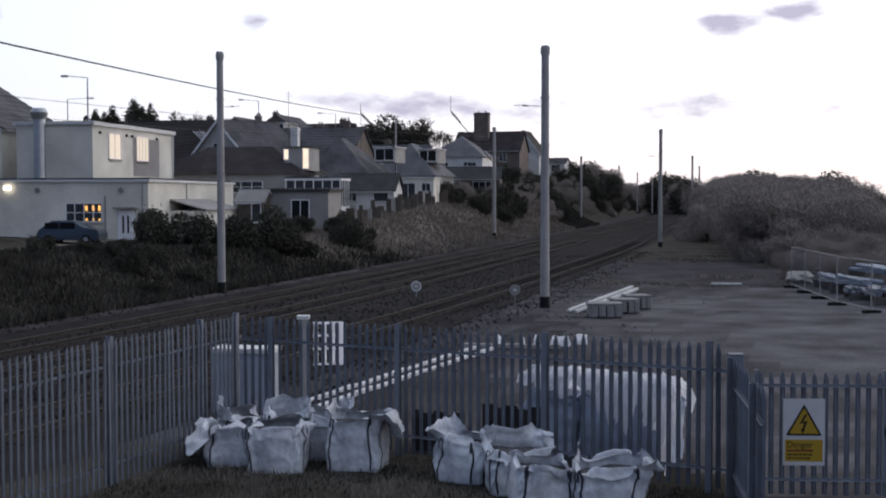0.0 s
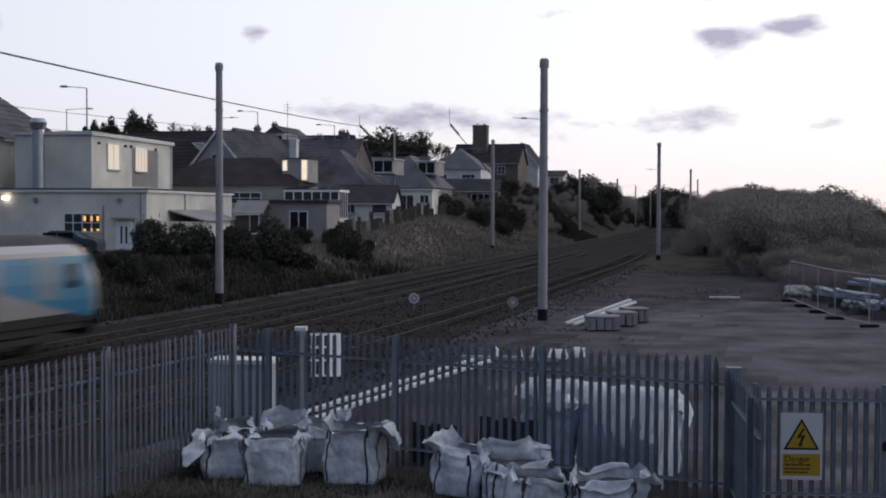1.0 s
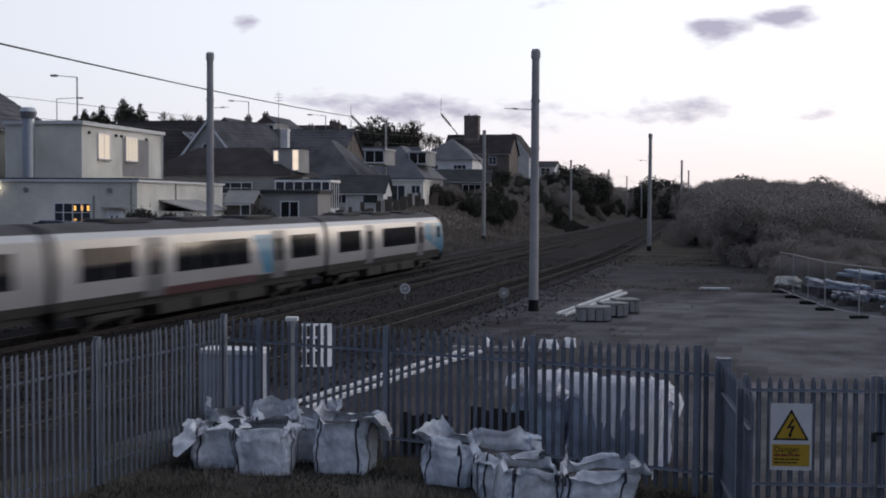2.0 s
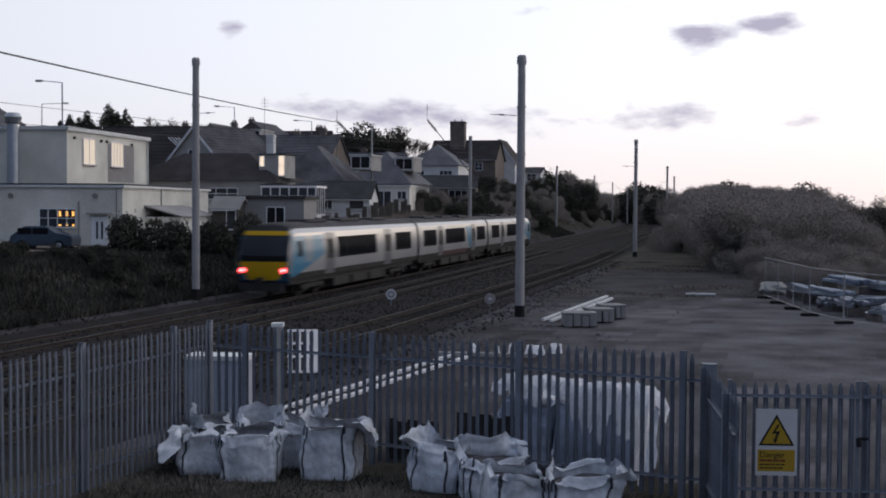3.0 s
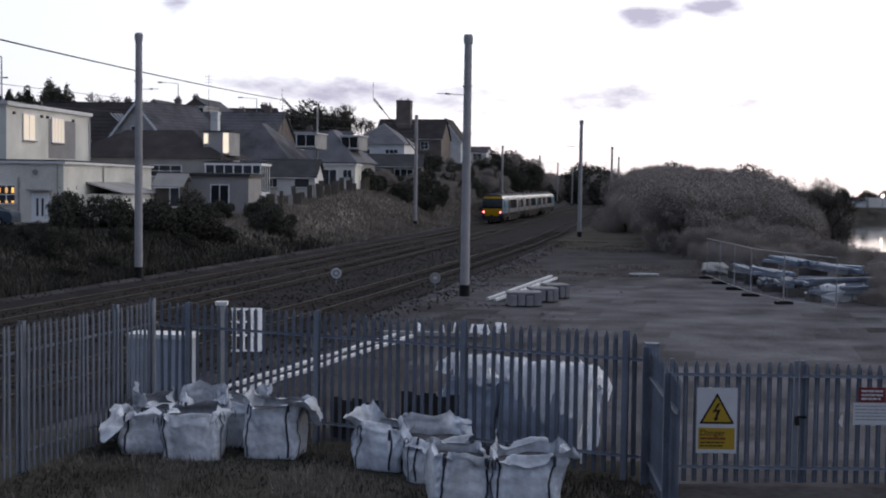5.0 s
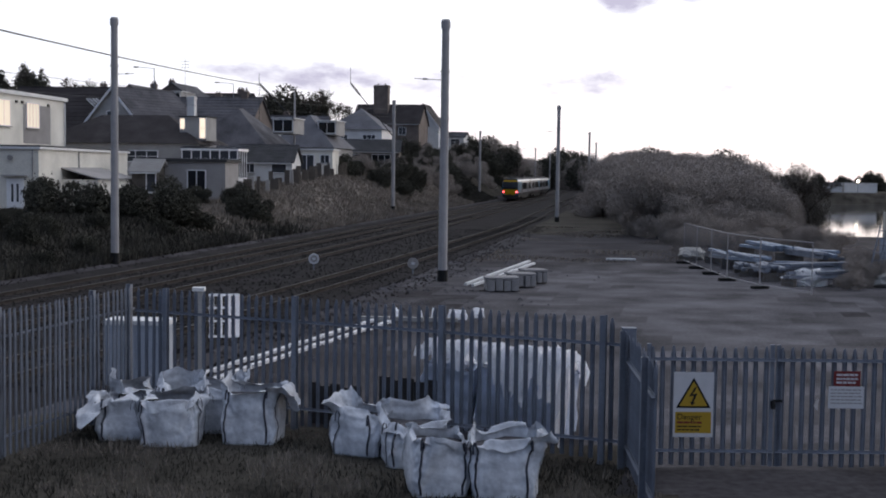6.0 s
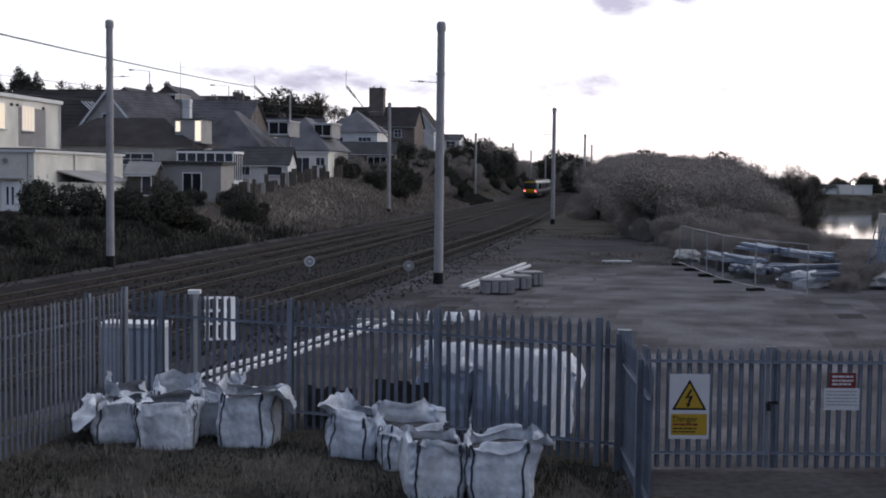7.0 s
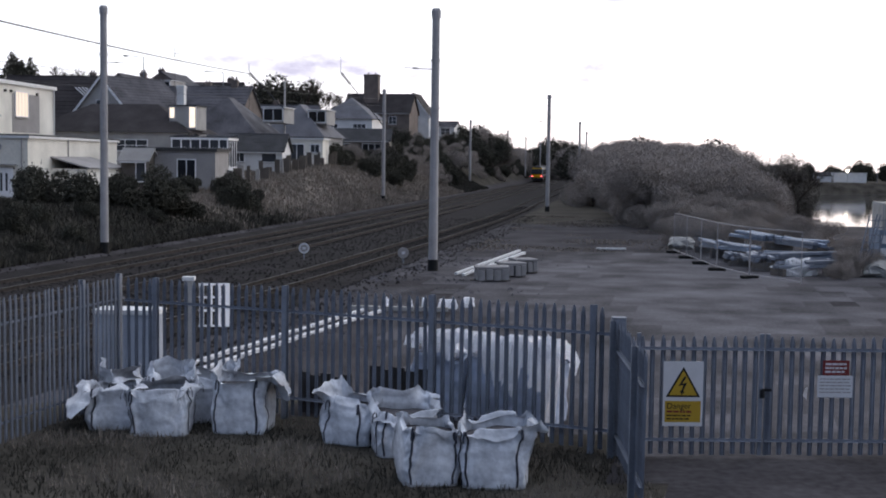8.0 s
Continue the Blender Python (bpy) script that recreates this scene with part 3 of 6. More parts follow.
# ---------------------------------------------------------------- bulk bags
def bulk_bag(x, y, turn, w, d, h, seed, label, ears, sides, slump=0.0, cloth="bag", straps=True):
    """An open woven bag. ears: (up, out) of the skirt at the corners front-left, front-right, back-right, back-left;
    sides: the same in the middle of front, right, back, left."""
    t = thing("bulk_bag", pose(x, y, 0, 0, 0, turn), label, "bulk bag", "bulk bags by the fence")
    seg, rows, skirt = 96, 22, 10
    off = Vector((seed * 3.1, seed * 1.7, seed * 0.7))

    def fold(p, k):
        return 0.35 - abs(noise.noise(Vector((p.x, p.y, p.z * 0.55)) * k + off)) * 1.6

    # eight stations round the rim, from the front-left corner
    stations = [ears[0], sides[0], ears[1], sides[1], ears[2], sides[2], ears[3], sides[3]]
    rings, dirs = [], []
    for i in range(seg):
        a = radians(225) + i * 2 * math.pi / seg
        c, sn = math.cos(a), math.sin(a)
        dirs.append((math.copysign(abs(c) ** 0.3, c), math.copysign(abs(sn) ** 0.3, sn), Vector((c, sn, 0))))
    for j in range(rows + 1):
        q = j / rows
        ring = []
        for i in range(seg):
            cx, cy, out = dirs[i]
            fat = 0.93 + 0.09 * min(1, q * 2.2) - 0.03 * q - 0.2 * slump * max(0, q - 0.6)
            p0 = Vector((cx * w / 2 * fat, cy * d / 2 * fat, h * q))
            amp = 0.3 + 0.8 * q
            sag = slump * 0.3 * h * q * q * (0.5 + 0.5 * noise.noise((out.x + seed, out.y, 2.0)))
            big = noise.noise_vector(p0 * 2.1 + off) * 0.1 * w * amp
            dd = (0.075 * fold(p0, 2.6) + 0.06 * fold(p0, 6.0) + 0.034 * fold(p0, 13.0)) * w * amp
            ring.append(Vector((p0.x + big.x + cx * dd, p0.y + big.y + cy * dd, max(0.0, p0.z + big.z * q - sag))))
        rings.append(ring)
    for k in range(1, skirt + 1):
        f = k / skirt
        ring = []
        for i in range(seg):
            u = i / seg * 8
            n0, v = int(u) % 8, u - int(u)
            corner0 = n0 % 2 == 0
            v = v ** 0.75 if corner0 else 1 - (1 - v) ** 0.75
            up = stations[n0][0] * (1 - v) + stations[(n0 + 1) % 8][0] * v
            far = stations[n0][1] * (1 - v) + stations[(n0 + 1) % 8][1] * v
            out = dirs[i][2]
            base = rings[rows][i]
            rise = up * f if up > 0 else 0.07 * math.sin(min(f * 1.6, 1) * math.pi) + up * f ** 1.6
            p0 = base + out * far * f ** 1.25 + Vector((0, 0, rise))
            p0 += noise.noise_vector(p0 * 4.5 + off) * 0.1 * f + noise.noise_vector(p0 * 11 + off) * 0.042 * f
            p0.z = max(p0.z, 0.03)
            ring.append(p0)
        rings.append(ring)
    bm = bmesh.new()
    vs = [[bm.verts.new(q) for q in ring] for ring in rings]
    for j in range(len(vs) - 1):
        for i in range(seg):
            bm.faces.new((vs[j][i], vs[j][(i + 1) % seg], vs[j + 1][(i + 1) % seg], vs[j + 1][i]))
    bm.faces.new(vs[0][::-1])
    part("bag_body", bm, cloth, t, smooth=True)
    # the filling, sunk below the rim
    bm = bmesh.new()
    low = [bm.verts.new(q * 0.985) for q in rings[rows - 3]]
    mid = bm.verts.new((0, 0, h * (0.94 - 0.2 * slump)))
    for i in range(seg):
        bm.faces.new((low[i], low[(i + 1) % seg], mid))
    part("filling", bm, "earth", t, "dark earth filling")
    if not straps:
        return t
    # flat webbing up the faces beside each corner, ending in a slack loop
    for n in range(4):
        for side in ((-1, 1) if (seed + n) % 3 else (1,)):
            col = (n * seg // 4 + side * (seg // 18 + (seed * 5 + n * 3) % 5)) % seg
            bm = bmesh.new()
            line = []
            for k in range(1, rows + 1):
                q, out = rings[k][col], dirs[col][2]
                tang = Vector((-out.y, out.x, 0)) * 0.016
                line.append((q + out * 0.012, tang))
            q, out = rings[rows][col], dirs[col][2]
            for dx, dz in ((0.02, 0.04), (0.05, 0.06), (0.08, 0.0), (0.09, -0.1)):
                line.append((q + out * dx + Vector((0, 0, dz)), Vector((-out.y, out.x, 0)) * 0.016))
            vv = [(bm.verts.new(c - g), bm.verts.new(c + g)) for c, g in line]
            for a, b in zip(vv, vv[1:]):
                bm.faces.new((a[0], a[1], b[1], b[0]))
            bmesh.ops.solidify(bm, geom=list(bm.faces), thickness=0.005)
            part("lifting_strap", bm, "strap", t, "dark webbing strap")
    return t


FULL = "full white woven bulk bag, dark straps"
UP, IN, FLOP = (0.1, 0.02), (0.05, -0.16), (-0.1, 0.1)
bulk_bag(-3.5, 20.45, 8, 0.98, 0.9, 0.68, 1, "slumped white woven bulk bag, its mouth flared to one side",
         ((-0.3, 0.4), UP, (0.08, 0.05), (0.1, 0.32)), (IN, IN, IN, (-0.2, 0.36)), slump=0.55)
bulk_bag(-2.72, 19.95, -4, 0.98, 0.9, 0.72, 2, FULL + ", top folded over its front",
         (UP, (0.04, 0.05), (0.12, 0.0), (0.1, 0.0)), ((-0.16, 0.04), IN, (0.14, -0.3), IN), slump=0.3)
bulk_bag(-1.42, 20.05, -10, 0.92, 0.9, 0.84, 3, FULL + ", one corner flared wide",
         ((0.2, 0.06), (0.12, 0.42), (0.05, 0.1), (0.16, -0.1)), ((0.02, 0.05), (-0.34, 0.3), IN, (0.22, -0.02)))
bulk_bag(-3.5, 21.35, 30, 0.8, 0.75, 0.66, 4, "crumpled white woven bulk bag sagging against the fence",
         ((0.2, 0.0), (0.12, 0.1), (0.3, -0.05), (0.32, 0.02)), (IN, IN, (0.16, -0.1), (0.24, 0.0)), slump=0.8)
bulk_bag(-2.75, 21.05, 15, 0.8, 0.75, 0.7, 5, "crumpled white woven bulk bag with its top gathered",
         ((0.16, -0.1), (0.26, -0.05), (0.36, 0.05), (0.3, -0.1)), (IN, (0.3, 0.02), (0.28, -0.05), IN), slump=0.6)
bulk_bag(-2.02, 20.9, 5, 0.8, 0.8, 0.72, 6, "half-empty white woven bulk bag with a standing flap",
         (FLOP, (0.28, 0.02), (0.4, -0.04), (0.12, 0.0)), (FLOP, (0.3, 0.0), (0.16, -0.1), IN), slump=0.5)
bulk_bag(0.36, 19.2, -28, 0.88, 0.85, 0.66, 7, "slumped white woven bulk bag with its mouth tipped open",
         ((0.2, 0.2), (0.02, 0.02), (0.06, -0.06), (0.3, 0.12)), (IN, (-0.05, 0.05), IN, (0.24, 0.12)), slump=0.5)
bulk_bag(1.12, 18.5, 4, 1.0, 1.0, 0.7, 8, "half-full white woven bulk bag with a wide arched flap",
         (FLOP, (0.04, 0.05), (0.22, 0.05), (0.24, 0.0)), ((-0.12, 0.08), (0.08, 0.05), (0.24, -0.02), (0.1, -0.05)), slump=0.5)
bulk_bag(1.33, 16.75, 6, 0.84, 0.84, 0.78, 9, FULL + ", its rim sagging open",
         ((0.12, 0.03), (0.14, 0.05), (0.08, 0.0), (0.1, 0.0)), ((-0.06, 0.0), (0.0, 0.0), (0.03, -0.05), (0.0, -0.04)), slump=0.2)
bulk_bag(2.24, 16.62, -6, 0.96, 0.9, 0.76, 10, FULL + ", rim standing in sharp peaks",
         ((0.24, 0.0), (0.2, 0.16), (0.12, 0.0), (0.26, 0.0)), ((-0.08, 0.03), (-0.04, 0.06), (-0.02, -0.05), (-0.02, -0.02)))
# behind the fence
CALM = ((0.03, 0.0),) * 4
for x, y, w, h, s in ((1.95, 21.2, 0.95, 1.1, 11), (2.85, 20.8, 0.95, 1.08, 12), (3.55, 20.45, 0.7, 1.0, 13)):
    bulk_bag(x, y, -26, w, 0.95, h, s, "tall blue-grey bulk bag wrapped in plastic film", CALM, CALM, slump=0.15, cloth="film", straps=False)


def plastic_sheet(x, y, turn, length, depth, h, seed, hem):
    """Thin shiny film thrown over a stack: it stands up in ragged ridges and hangs in tatters. hem: least and most hang at
    the near end and at the far end."""
    bm = bmesh.new()
    nu, rows = 72, 22
    grid = []
    for i in range(nu + 1):
        u = i / nu
        hang = (hem[0] + (hem[1] - hem[0]) * (0.5 + 0.9 * noise.noise((u * 9 + seed, 0.3, 1)))) * (1 - smooth(0.72, 0.9, u))
        hang += (hem[2] + (hem[3] - hem[2]) * (0.5 + 0.9 * noise.noise((u * 14 + seed, 4.3, 1)))) * smooth(0.72, 0.9, u)
        back = 0.45 + 0.3 * noise.noise((u * 5, seed, 7))
        total = hang + depth + back
        col = []
        for j in range(rows + 1):
            q = total * j / rows - hang
            if q < 0:
                yy, z = -depth / 2 - 0.05 + 0.42 * q - 0.08 * noise.noise((u * 22, q * 2, seed)), h + q
            elif q < depth:
                yy, z = -depth / 2 + q, h
            else:
                yy, z = depth / 2 + 0.04, h - (q - depth)
            ridge = 0.13 * max(0, noise.noise((u * 7 + seed, q * 2.5, 3)) + 0.25) + 0.05 * noise.noise((u * 24, q * 6, seed))
            top = math.exp(-((q - 0.12) / 0.35) ** 2)
            xx = (u - 0.5) * length + 0.05 * noise.noise((u * 15, q * 4, seed + 2))
            yy += 0.09 * noise.noise((u * 16, q * 5, seed + 5)) + 0.04 * noise.noise((u * 40, q * 11, seed + 5))
            col.append(bm.verts.new((xx, yy, max(0.04, z + ridge * (0.4 + 1.2 * top) - 0.18 * smooth(0.8, 1, u) * (h > 0)))))
        grid.append(col)
    for a, b in zip(grid, grid[1:]):
        for j in range(rows):
            bm.faces.new((a[j], b[j], b[j + 1], a[j + 1]))
    bmesh.ops.solidify(bm, geom=list(bm.faces), thickness=0.002)
    return single("plastic_sheet", bm, "sheet", "torn shiny white plastic sheet hanging in tatters over bags", "plastic sheet", "sheets over the bags", m=pose(x, y, 0, 0, 0, turn))


plastic_sheet(2.2, 21.0, -26, 1.6, 0.9, 1.42, 1, (0.08, 0.4, 0.1, 0.5))
plastic_sheet(3.4, 20.4, -26, 1.25, 0.9, 1.4, 2, (0.3, 0.9, 1.0, 1.34))


# ---------------------------------------------------------------- things beyond the fence
def beyond_fence():
    c = thing("equipment_cabinet", pose(-4.1, 25.4, 0, 0, 0, -8), "pale grey steel trackside equipment cabinet", "cabinet")
    boxpart("body", (-0.62, 0.62, -0.3, 0.3, 0, 1.24), "cabinet", c, bevel=0.01)
    boxpart("roof", (-0.66, 0.66, -0.35, 0.35, 1.24, 1.33), "white", c, "pale overhanging roof")
    boxpart("door", (-0.58, 0.0, -0.318, -0.3, 0.08, 1.18), "cabinet", c)
    boxpart("door", (0.02, 0.58, -0.318, -0.3, 0.08, 1.18), "cabinet", c)
    p = thing("white_post", pose(-3.1, 27, 0), "square weathered pale concrete post with a white cap", "post")
    boxpart("shaft", (-0.09, 0.09, -0.09, 0.09, -0.1, 1.75), "pebble", p, bevel=0.01)
    boxpart("cap", (-0.13, 0.13, -0.13, 0.13, 1.75, 1.83), "white", p)
    g = thing("lattice_panel", pose(-2.68, 28, 0, 0, 0, 6), "upright white slatted panel on two legs", "panel")
    for i in range(4):
        boxpart("upright", (-0.3 + i * 0.19, -0.2 + i * 0.19, -0.01, 0.01, 0.62, 1.58), "sheet", g)
    for zz in (0.6, 0.95, 1.25, 1.54):
        boxpart("crossbar", (-0.32, 0.36, -0.035, -0.02, zz, zz + 0.05), "sheet", g)
    for xx in (-0.26, 0.27):
        boxpart("leg", (xx, xx + 0.05, 0.02, 0.07, -0.1, 0.62), "galv", g)
    a, b = Vector((-3.2, 25.8, -0.02)), Vector((0.95, 36.0, -0.02))
    for off, nm in ((0.0, 0), (0.44, 1)):
        k = thing("cable_trough", Matrix.Translation((a.x + off, a.y - off * 0.75, a.z)) @ Matrix.Rotation(math.atan2(b.y - a.y, b.x - a.x), 4, "Z"),
                  "low run of pale concrete cable trough lids", "cable trough", "cable troughs")
        for i in range(11):
            boxpart("lid", (i, i + 0.97, -0.065, 0.065, 0.0 + 0.012 * (i % 3), 0.09 + 0.012 * (i % 3)), "signwhite", k, bevel=0.012)
    k = thing("cable_trough", Matrix.Translation((0.5, 36.1, 0)) @ Matrix.Rotation(radians(-8), 4, "Z"), "low run of pale concrete cable trough lids", "cable trough", "cable troughs")
    for i in range(3):
        boxpart("lid", (i, i + 0.9, -0.08, 0.08, 0.02, 0.14), "concrete", k, bevel=0.012)
    # dark boards behind the foot of the fence
    for x, y, w, h in ((-0.1, 21.2, 1.0, 0.72), (1.15, 21.0, 1.1, 0.85)):
        d = thing("dark_board", pose(x, y, 0, 0, 0, -27), "dark stained timber board leaning behind the fence", "board", "boards behind the fence")
        for i in range(5):
            boxpart("plank", (-w / 2 + i * w / 5, -w / 2 + (i + 1) * w / 5 - 0.012, -0.02, 0.02, 0, h - 0.05 * (i % 2)), "board", d)
    for x, y, w in ((3.3, 36.6, 0.2), (3.55, 36.5, 0.26), (4.1, 36.9, 0.26), (1.6, 36.6, 0.16), (2.3, 36.3, 0.14), (2.75, 36.8, 0.12)):
        bm = bmesh.new()
        bmesh.ops.create_icosphere(bm, subdivisions=3, radius=0.5)
        for v in bm.verts:
            v.co += noise.noise_vector(v.co * 3.5 + Vector((x, y, 0))) * 0.3
            v.co = Vector((v.co.x * w * 1.5, v.co.y * w, max(0, v.co.z * 0.4 + 0.1)))
        single("white_sack", bm, "sheet", "crumpled white plastic sack lying on the yard", "sack", "sacks on the yard", m=pose(x, y, 0, 0, 0, x * 40))
    # railway discs on short posts
    for x, y, z, mat in ((-1.35, 58.4, 0.0, "signwhite"), (3.2, 56.0, 0.0, "panel")):
        s = thing("marker_disc", pose(x, y, -0.5), "small round trackside marker disc on a short post", "marker sign", "trackside markers")
        bm = bmesh.new()
        tube(bm, (0, 0, 0), (0, 0.03, 0.6), 0.03)
        part("post", bm, "galv", s)
        bm = bmesh.new()
        tube(bm, (0, 0.0, 0.72), (0, -0.03, 0.72), 0.25, 0.25, 20)
        part("rim", bm, mat, s)
        bm = bmesh.new()
        tube(bm, (0, -0.03, 0.72), (0, -0.036, 0.72), 0.17, 0.17, 20)
        part("face", bm, "panel", s)
        boxpart("text_bar", (-0.08, 0.08, -0.04, -0.036, 0.66, 0.78), "signwhite", s)


beyond_fence()


def yard_things():
    rnd = random.Random(9)
    for x, y, w, d, h in ((5.85, 45.1, 1.2, 0.95, 0.5), (6.85, 46.9, 0.95, 0.95, 0.5), (7.6, 48.6, 0.9, 0.95, 0.52)):
        s = thing("concrete_stack", pose(x, y, 0.06, 0, 0, rnd.uniform(-4, 12)), "small stack of pale concrete trough sections on a bearer", "concrete stack", "stacks of concrete on the yard")
        n = 4
        for i in range(n):
            o = boxpart("section", (-w / n / 2 + 0.012, w / n / 2 - 0.012, -d / 2, d / 2, 0, h * 0.82), "old_concrete", s, bevel=0.02)
            o.matrix_basis = pose(-w / 2 + (i + 0.5) * w / n, rnd.uniform(-0.06, 0.06), rnd.uniform(0, 0.02), 0, rnd.uniform(-1.5, 1.5), rnd.uniform(-2, 2))
        for i in range(2):
            o = boxpart("lid", (-w / 2 - 0.03, w / 2 + 0.03, -d / 4 + 0.01, d / 4 - 0.01, 0, 0.08), "old_concrete", s, bevel=0.015)
            o.matrix_basis = pose(rnd.uniform(-0.05, 0.05), (i - 0.5) * d / 2, h * 0.82 + 0.02, 0, 0, rnd.uniform(-5, 5))
        boxpart("bearer", (-w / 2 - 0.2, w / 2 + 0.1, -0.06, 0.06, -0.1, 0.0), "wood", s)
    for i, (x0, y0, z0, x1, y1, z1) in enumerate(((4.7, 46.8, 0.12, 8.0, 52.4, 0.62), (4.95, 46.5, 0.1, 8.15, 52.0, 0.56), (5.6, 46.2, 0.05, 8.3, 50.6, 0.4))):
        bm = bmesh.new()
        d = Vector((x1 - x0, y1 - y0, z1 - z0))
        box(bm, 0, d.length, -0.055, 0.055, -0.045, 0.045, Matrix.Translation((x0, y0, z0)) @ d.to_track_quat("X", "Z").to_matrix().to_4x4())
        single("white_beam", bm, "white", "long white-painted beam resting across the stack", "beam", "beams on the stack")
    bm = bmesh.new()
    box(bm, -0.75, 0.75, -0.08, 0.08, 0, 0.1)
    bmesh.ops.bevel(bm, geom=list(bm.edges), offset=0.02, segments=1, affect="EDGES")
    single("white_beam", bm, "white", "short white beam lying on the yard", "beam", m=pose(14.15, 61.8, 0.02, 0, 0, -4))
    # mesh fencing panels round stacked steel
    corners = ((16.9, 60.0), (16.0, 50.2), (16.2, 46.7), (17.1, 43.6))
    for (ax, ay), (bx, by) in zip(corners, corners[1:]):
        L = math.hypot(bx - ax, by - ay)
        n = max(1, round(L / 3.4))
        for i in range(n):
            t = thing("mesh_fence_panel", pose(ax + (bx - ax) * i / n, ay + (by - ay) * i / n, 0, 0, 0, math.degrees(math.atan2(by - ay, bx - ax))),
                      "temporary galvanised mesh fence panel on a dark foot", "fence panel", "temporary fence panels")
            w = L / n - 0.06
            bm = bmesh.new()
            for a, b in (((0, 0, 0.1), (0, 0, 2.0)), ((w, 0, 0.1), (w, 0, 2.0)), ((0, 0, 2.0), (w, 0, 2.0)), ((0, 0, 0.18), (w, 0, 0.18))):
                tube(bm, a, b, 0.02, seg=6)
            part("frame", bm, "mast", t)
            bm = bmesh.new()
            for k in range(1, int(w / 0.22)):
                tube(bm, (k * 0.22, 0, 0.18), (k * 0.22, 0, 2.0), 0.0035, seg=3)
            for k in range(1, 8):
                tube(bm, (0, 0, 0.18 + k * 0.23), (w, 0, 0.18 + k * 0.23), 0.0035, seg=3)
            part("mesh", bm, "galv", t)["kind"] = "stuff"
            boxpart("foot", (-0.12, 0.12, -0.36, 0.36, 0, 0.13), "rubber", t, "black rubber foot", bevel=0.02)
    for x, y, z, L, turn, w, mat in ((18.4, 52.2, 0.2, 2.6, 70, 0.7, "galv"), (19.2, 57.5, 0.35, 5.5, 96, 0.9, "blue"), (19.0, 54.0, 0.5, 5.0, 92, 0.8, "blue"), (20.6, 56, 0.9, 6.0, 95, 0.8, "blue"),
                                     (18.6, 50.0, 0.35, 3.5, 85, 0.9, "galv"), (20.2, 49.5, 0.45, 4.5, 10, 0.8, "blue"), (19.6, 47.0, 0.3, 3.5, 5, 0.9, "galv"),
                                     (21.5, 52.5, 0.8, 5.0, 88, 1.0, "blue")):
        t = thing("steel_bundle", pose(x - 0.6, y + 1.2, 0, 0, 0, turn + rnd.uniform(-9, 9)), "bundle of pale blue-grey steel sections stacked on bearers", "steel bundle", "bundles of steel in the yard")
        for i in range(4):
            for lv in range(2):
                o = boxpart("section", (-L * 0.42 + rnd.uniform(0, 0.9), L * 0.42 - rnd.uniform(0, 1.1), -w / 8 + 0.01, w / 8 - 0.01, 0, 0.13), mat if rnd.random() < 0.75 else "galv", t, bevel=0.01)
                o.matrix_basis = pose(rnd.uniform(-0.5, 0.5), -w / 2 + (i + 0.5) * w / 4, z + lv * 0.17 + 0.03, rnd.uniform(-9, 9), rnd.uniform(-2.2, 2.2), rnd.uniform(-6, 6))
        for xx in (-L * 0.35, L * 0.35):
            boxpart("bearer", (xx - 0.08, xx + 0.08, -w / 2, w / 2, 0, z), "wood", t)
    for x, y, s in ((18.7, 48.3, 1.0), (18.2, 63.0, 0.8), (20.6, 62.0, 0.7), (22.0, 47.5, 0.9)):
        bm = bmesh.new()
        bmesh.ops.create_icosphere(bm, subdivisions=3, radius=0.5)
        for v in bm.verts:
            v.co += noise.noise_vector(v.co * 3 + Vector((x, y, 0))) * 0.25
            v.co = Vector((v.co.x * 1.8 * s, v.co.y * 1.4 * s, max(0, v.co.z * 0.9 * s + 0.25)))
        single("rubble_sack", bm, "sheet" if s > 0.9 else "concrete", "torn pale sack of rubble among the steel", "sack", "sacks on the yard", m=pose(x, y, 0))
    # grey cabin at the edge of the yard
    c = thing("site_cabin", pose(24.3, 49.3, 0, 0, 0, -14), "blue-grey steel site container with white signboards", "container")
    boxpart("body", (-1.8, 3.2, -1.2, 1.2, 0.1, 1.85), "blue", c)
    boxpart("upper_body", (-1.7, 3.2, -1.15, 1.2, 1.85, 2.95), "concrete", c)
    for i in range(22):
        boxpart("rib", (-1.75 + i * 0.22, -1.65 + i * 0.22, -1.235, -1.2, 0.15, 1.8), "blue", c)
    for zz in (0.78, 1.3):
        boxpart("signboard", (-1.75, 1.0, -1.27, -1.235, zz, zz + 0.33), "signwhite", c)
    for dx in (-0.4, 0.0):
        bm = bmesh.new()
        tube(bm, (0, 0, 0), (0.75, 0.5, 2.5), 0.03, seg=6)
        tube(bm, (0.35, -0.2, 0), (1.1, 0.3, 2.5), 0.03, seg=6)
        for k in range(8):
            f = (k + 0.7) / 8.5
            tube(bm, (0.75 * f, 0.5 * f, 2.5 * f), (0.35 + 0.75 * f, -0.2 + 0.5 * f, 2.5 * f), 0.018, seg=5)
        single("ladder", bm, "galv", "steel ladder leaning against the site container", "ladder", "ladders", m=pose(21.3 + dx, 47.9 + dx * 0.5, 0))


yard_things()

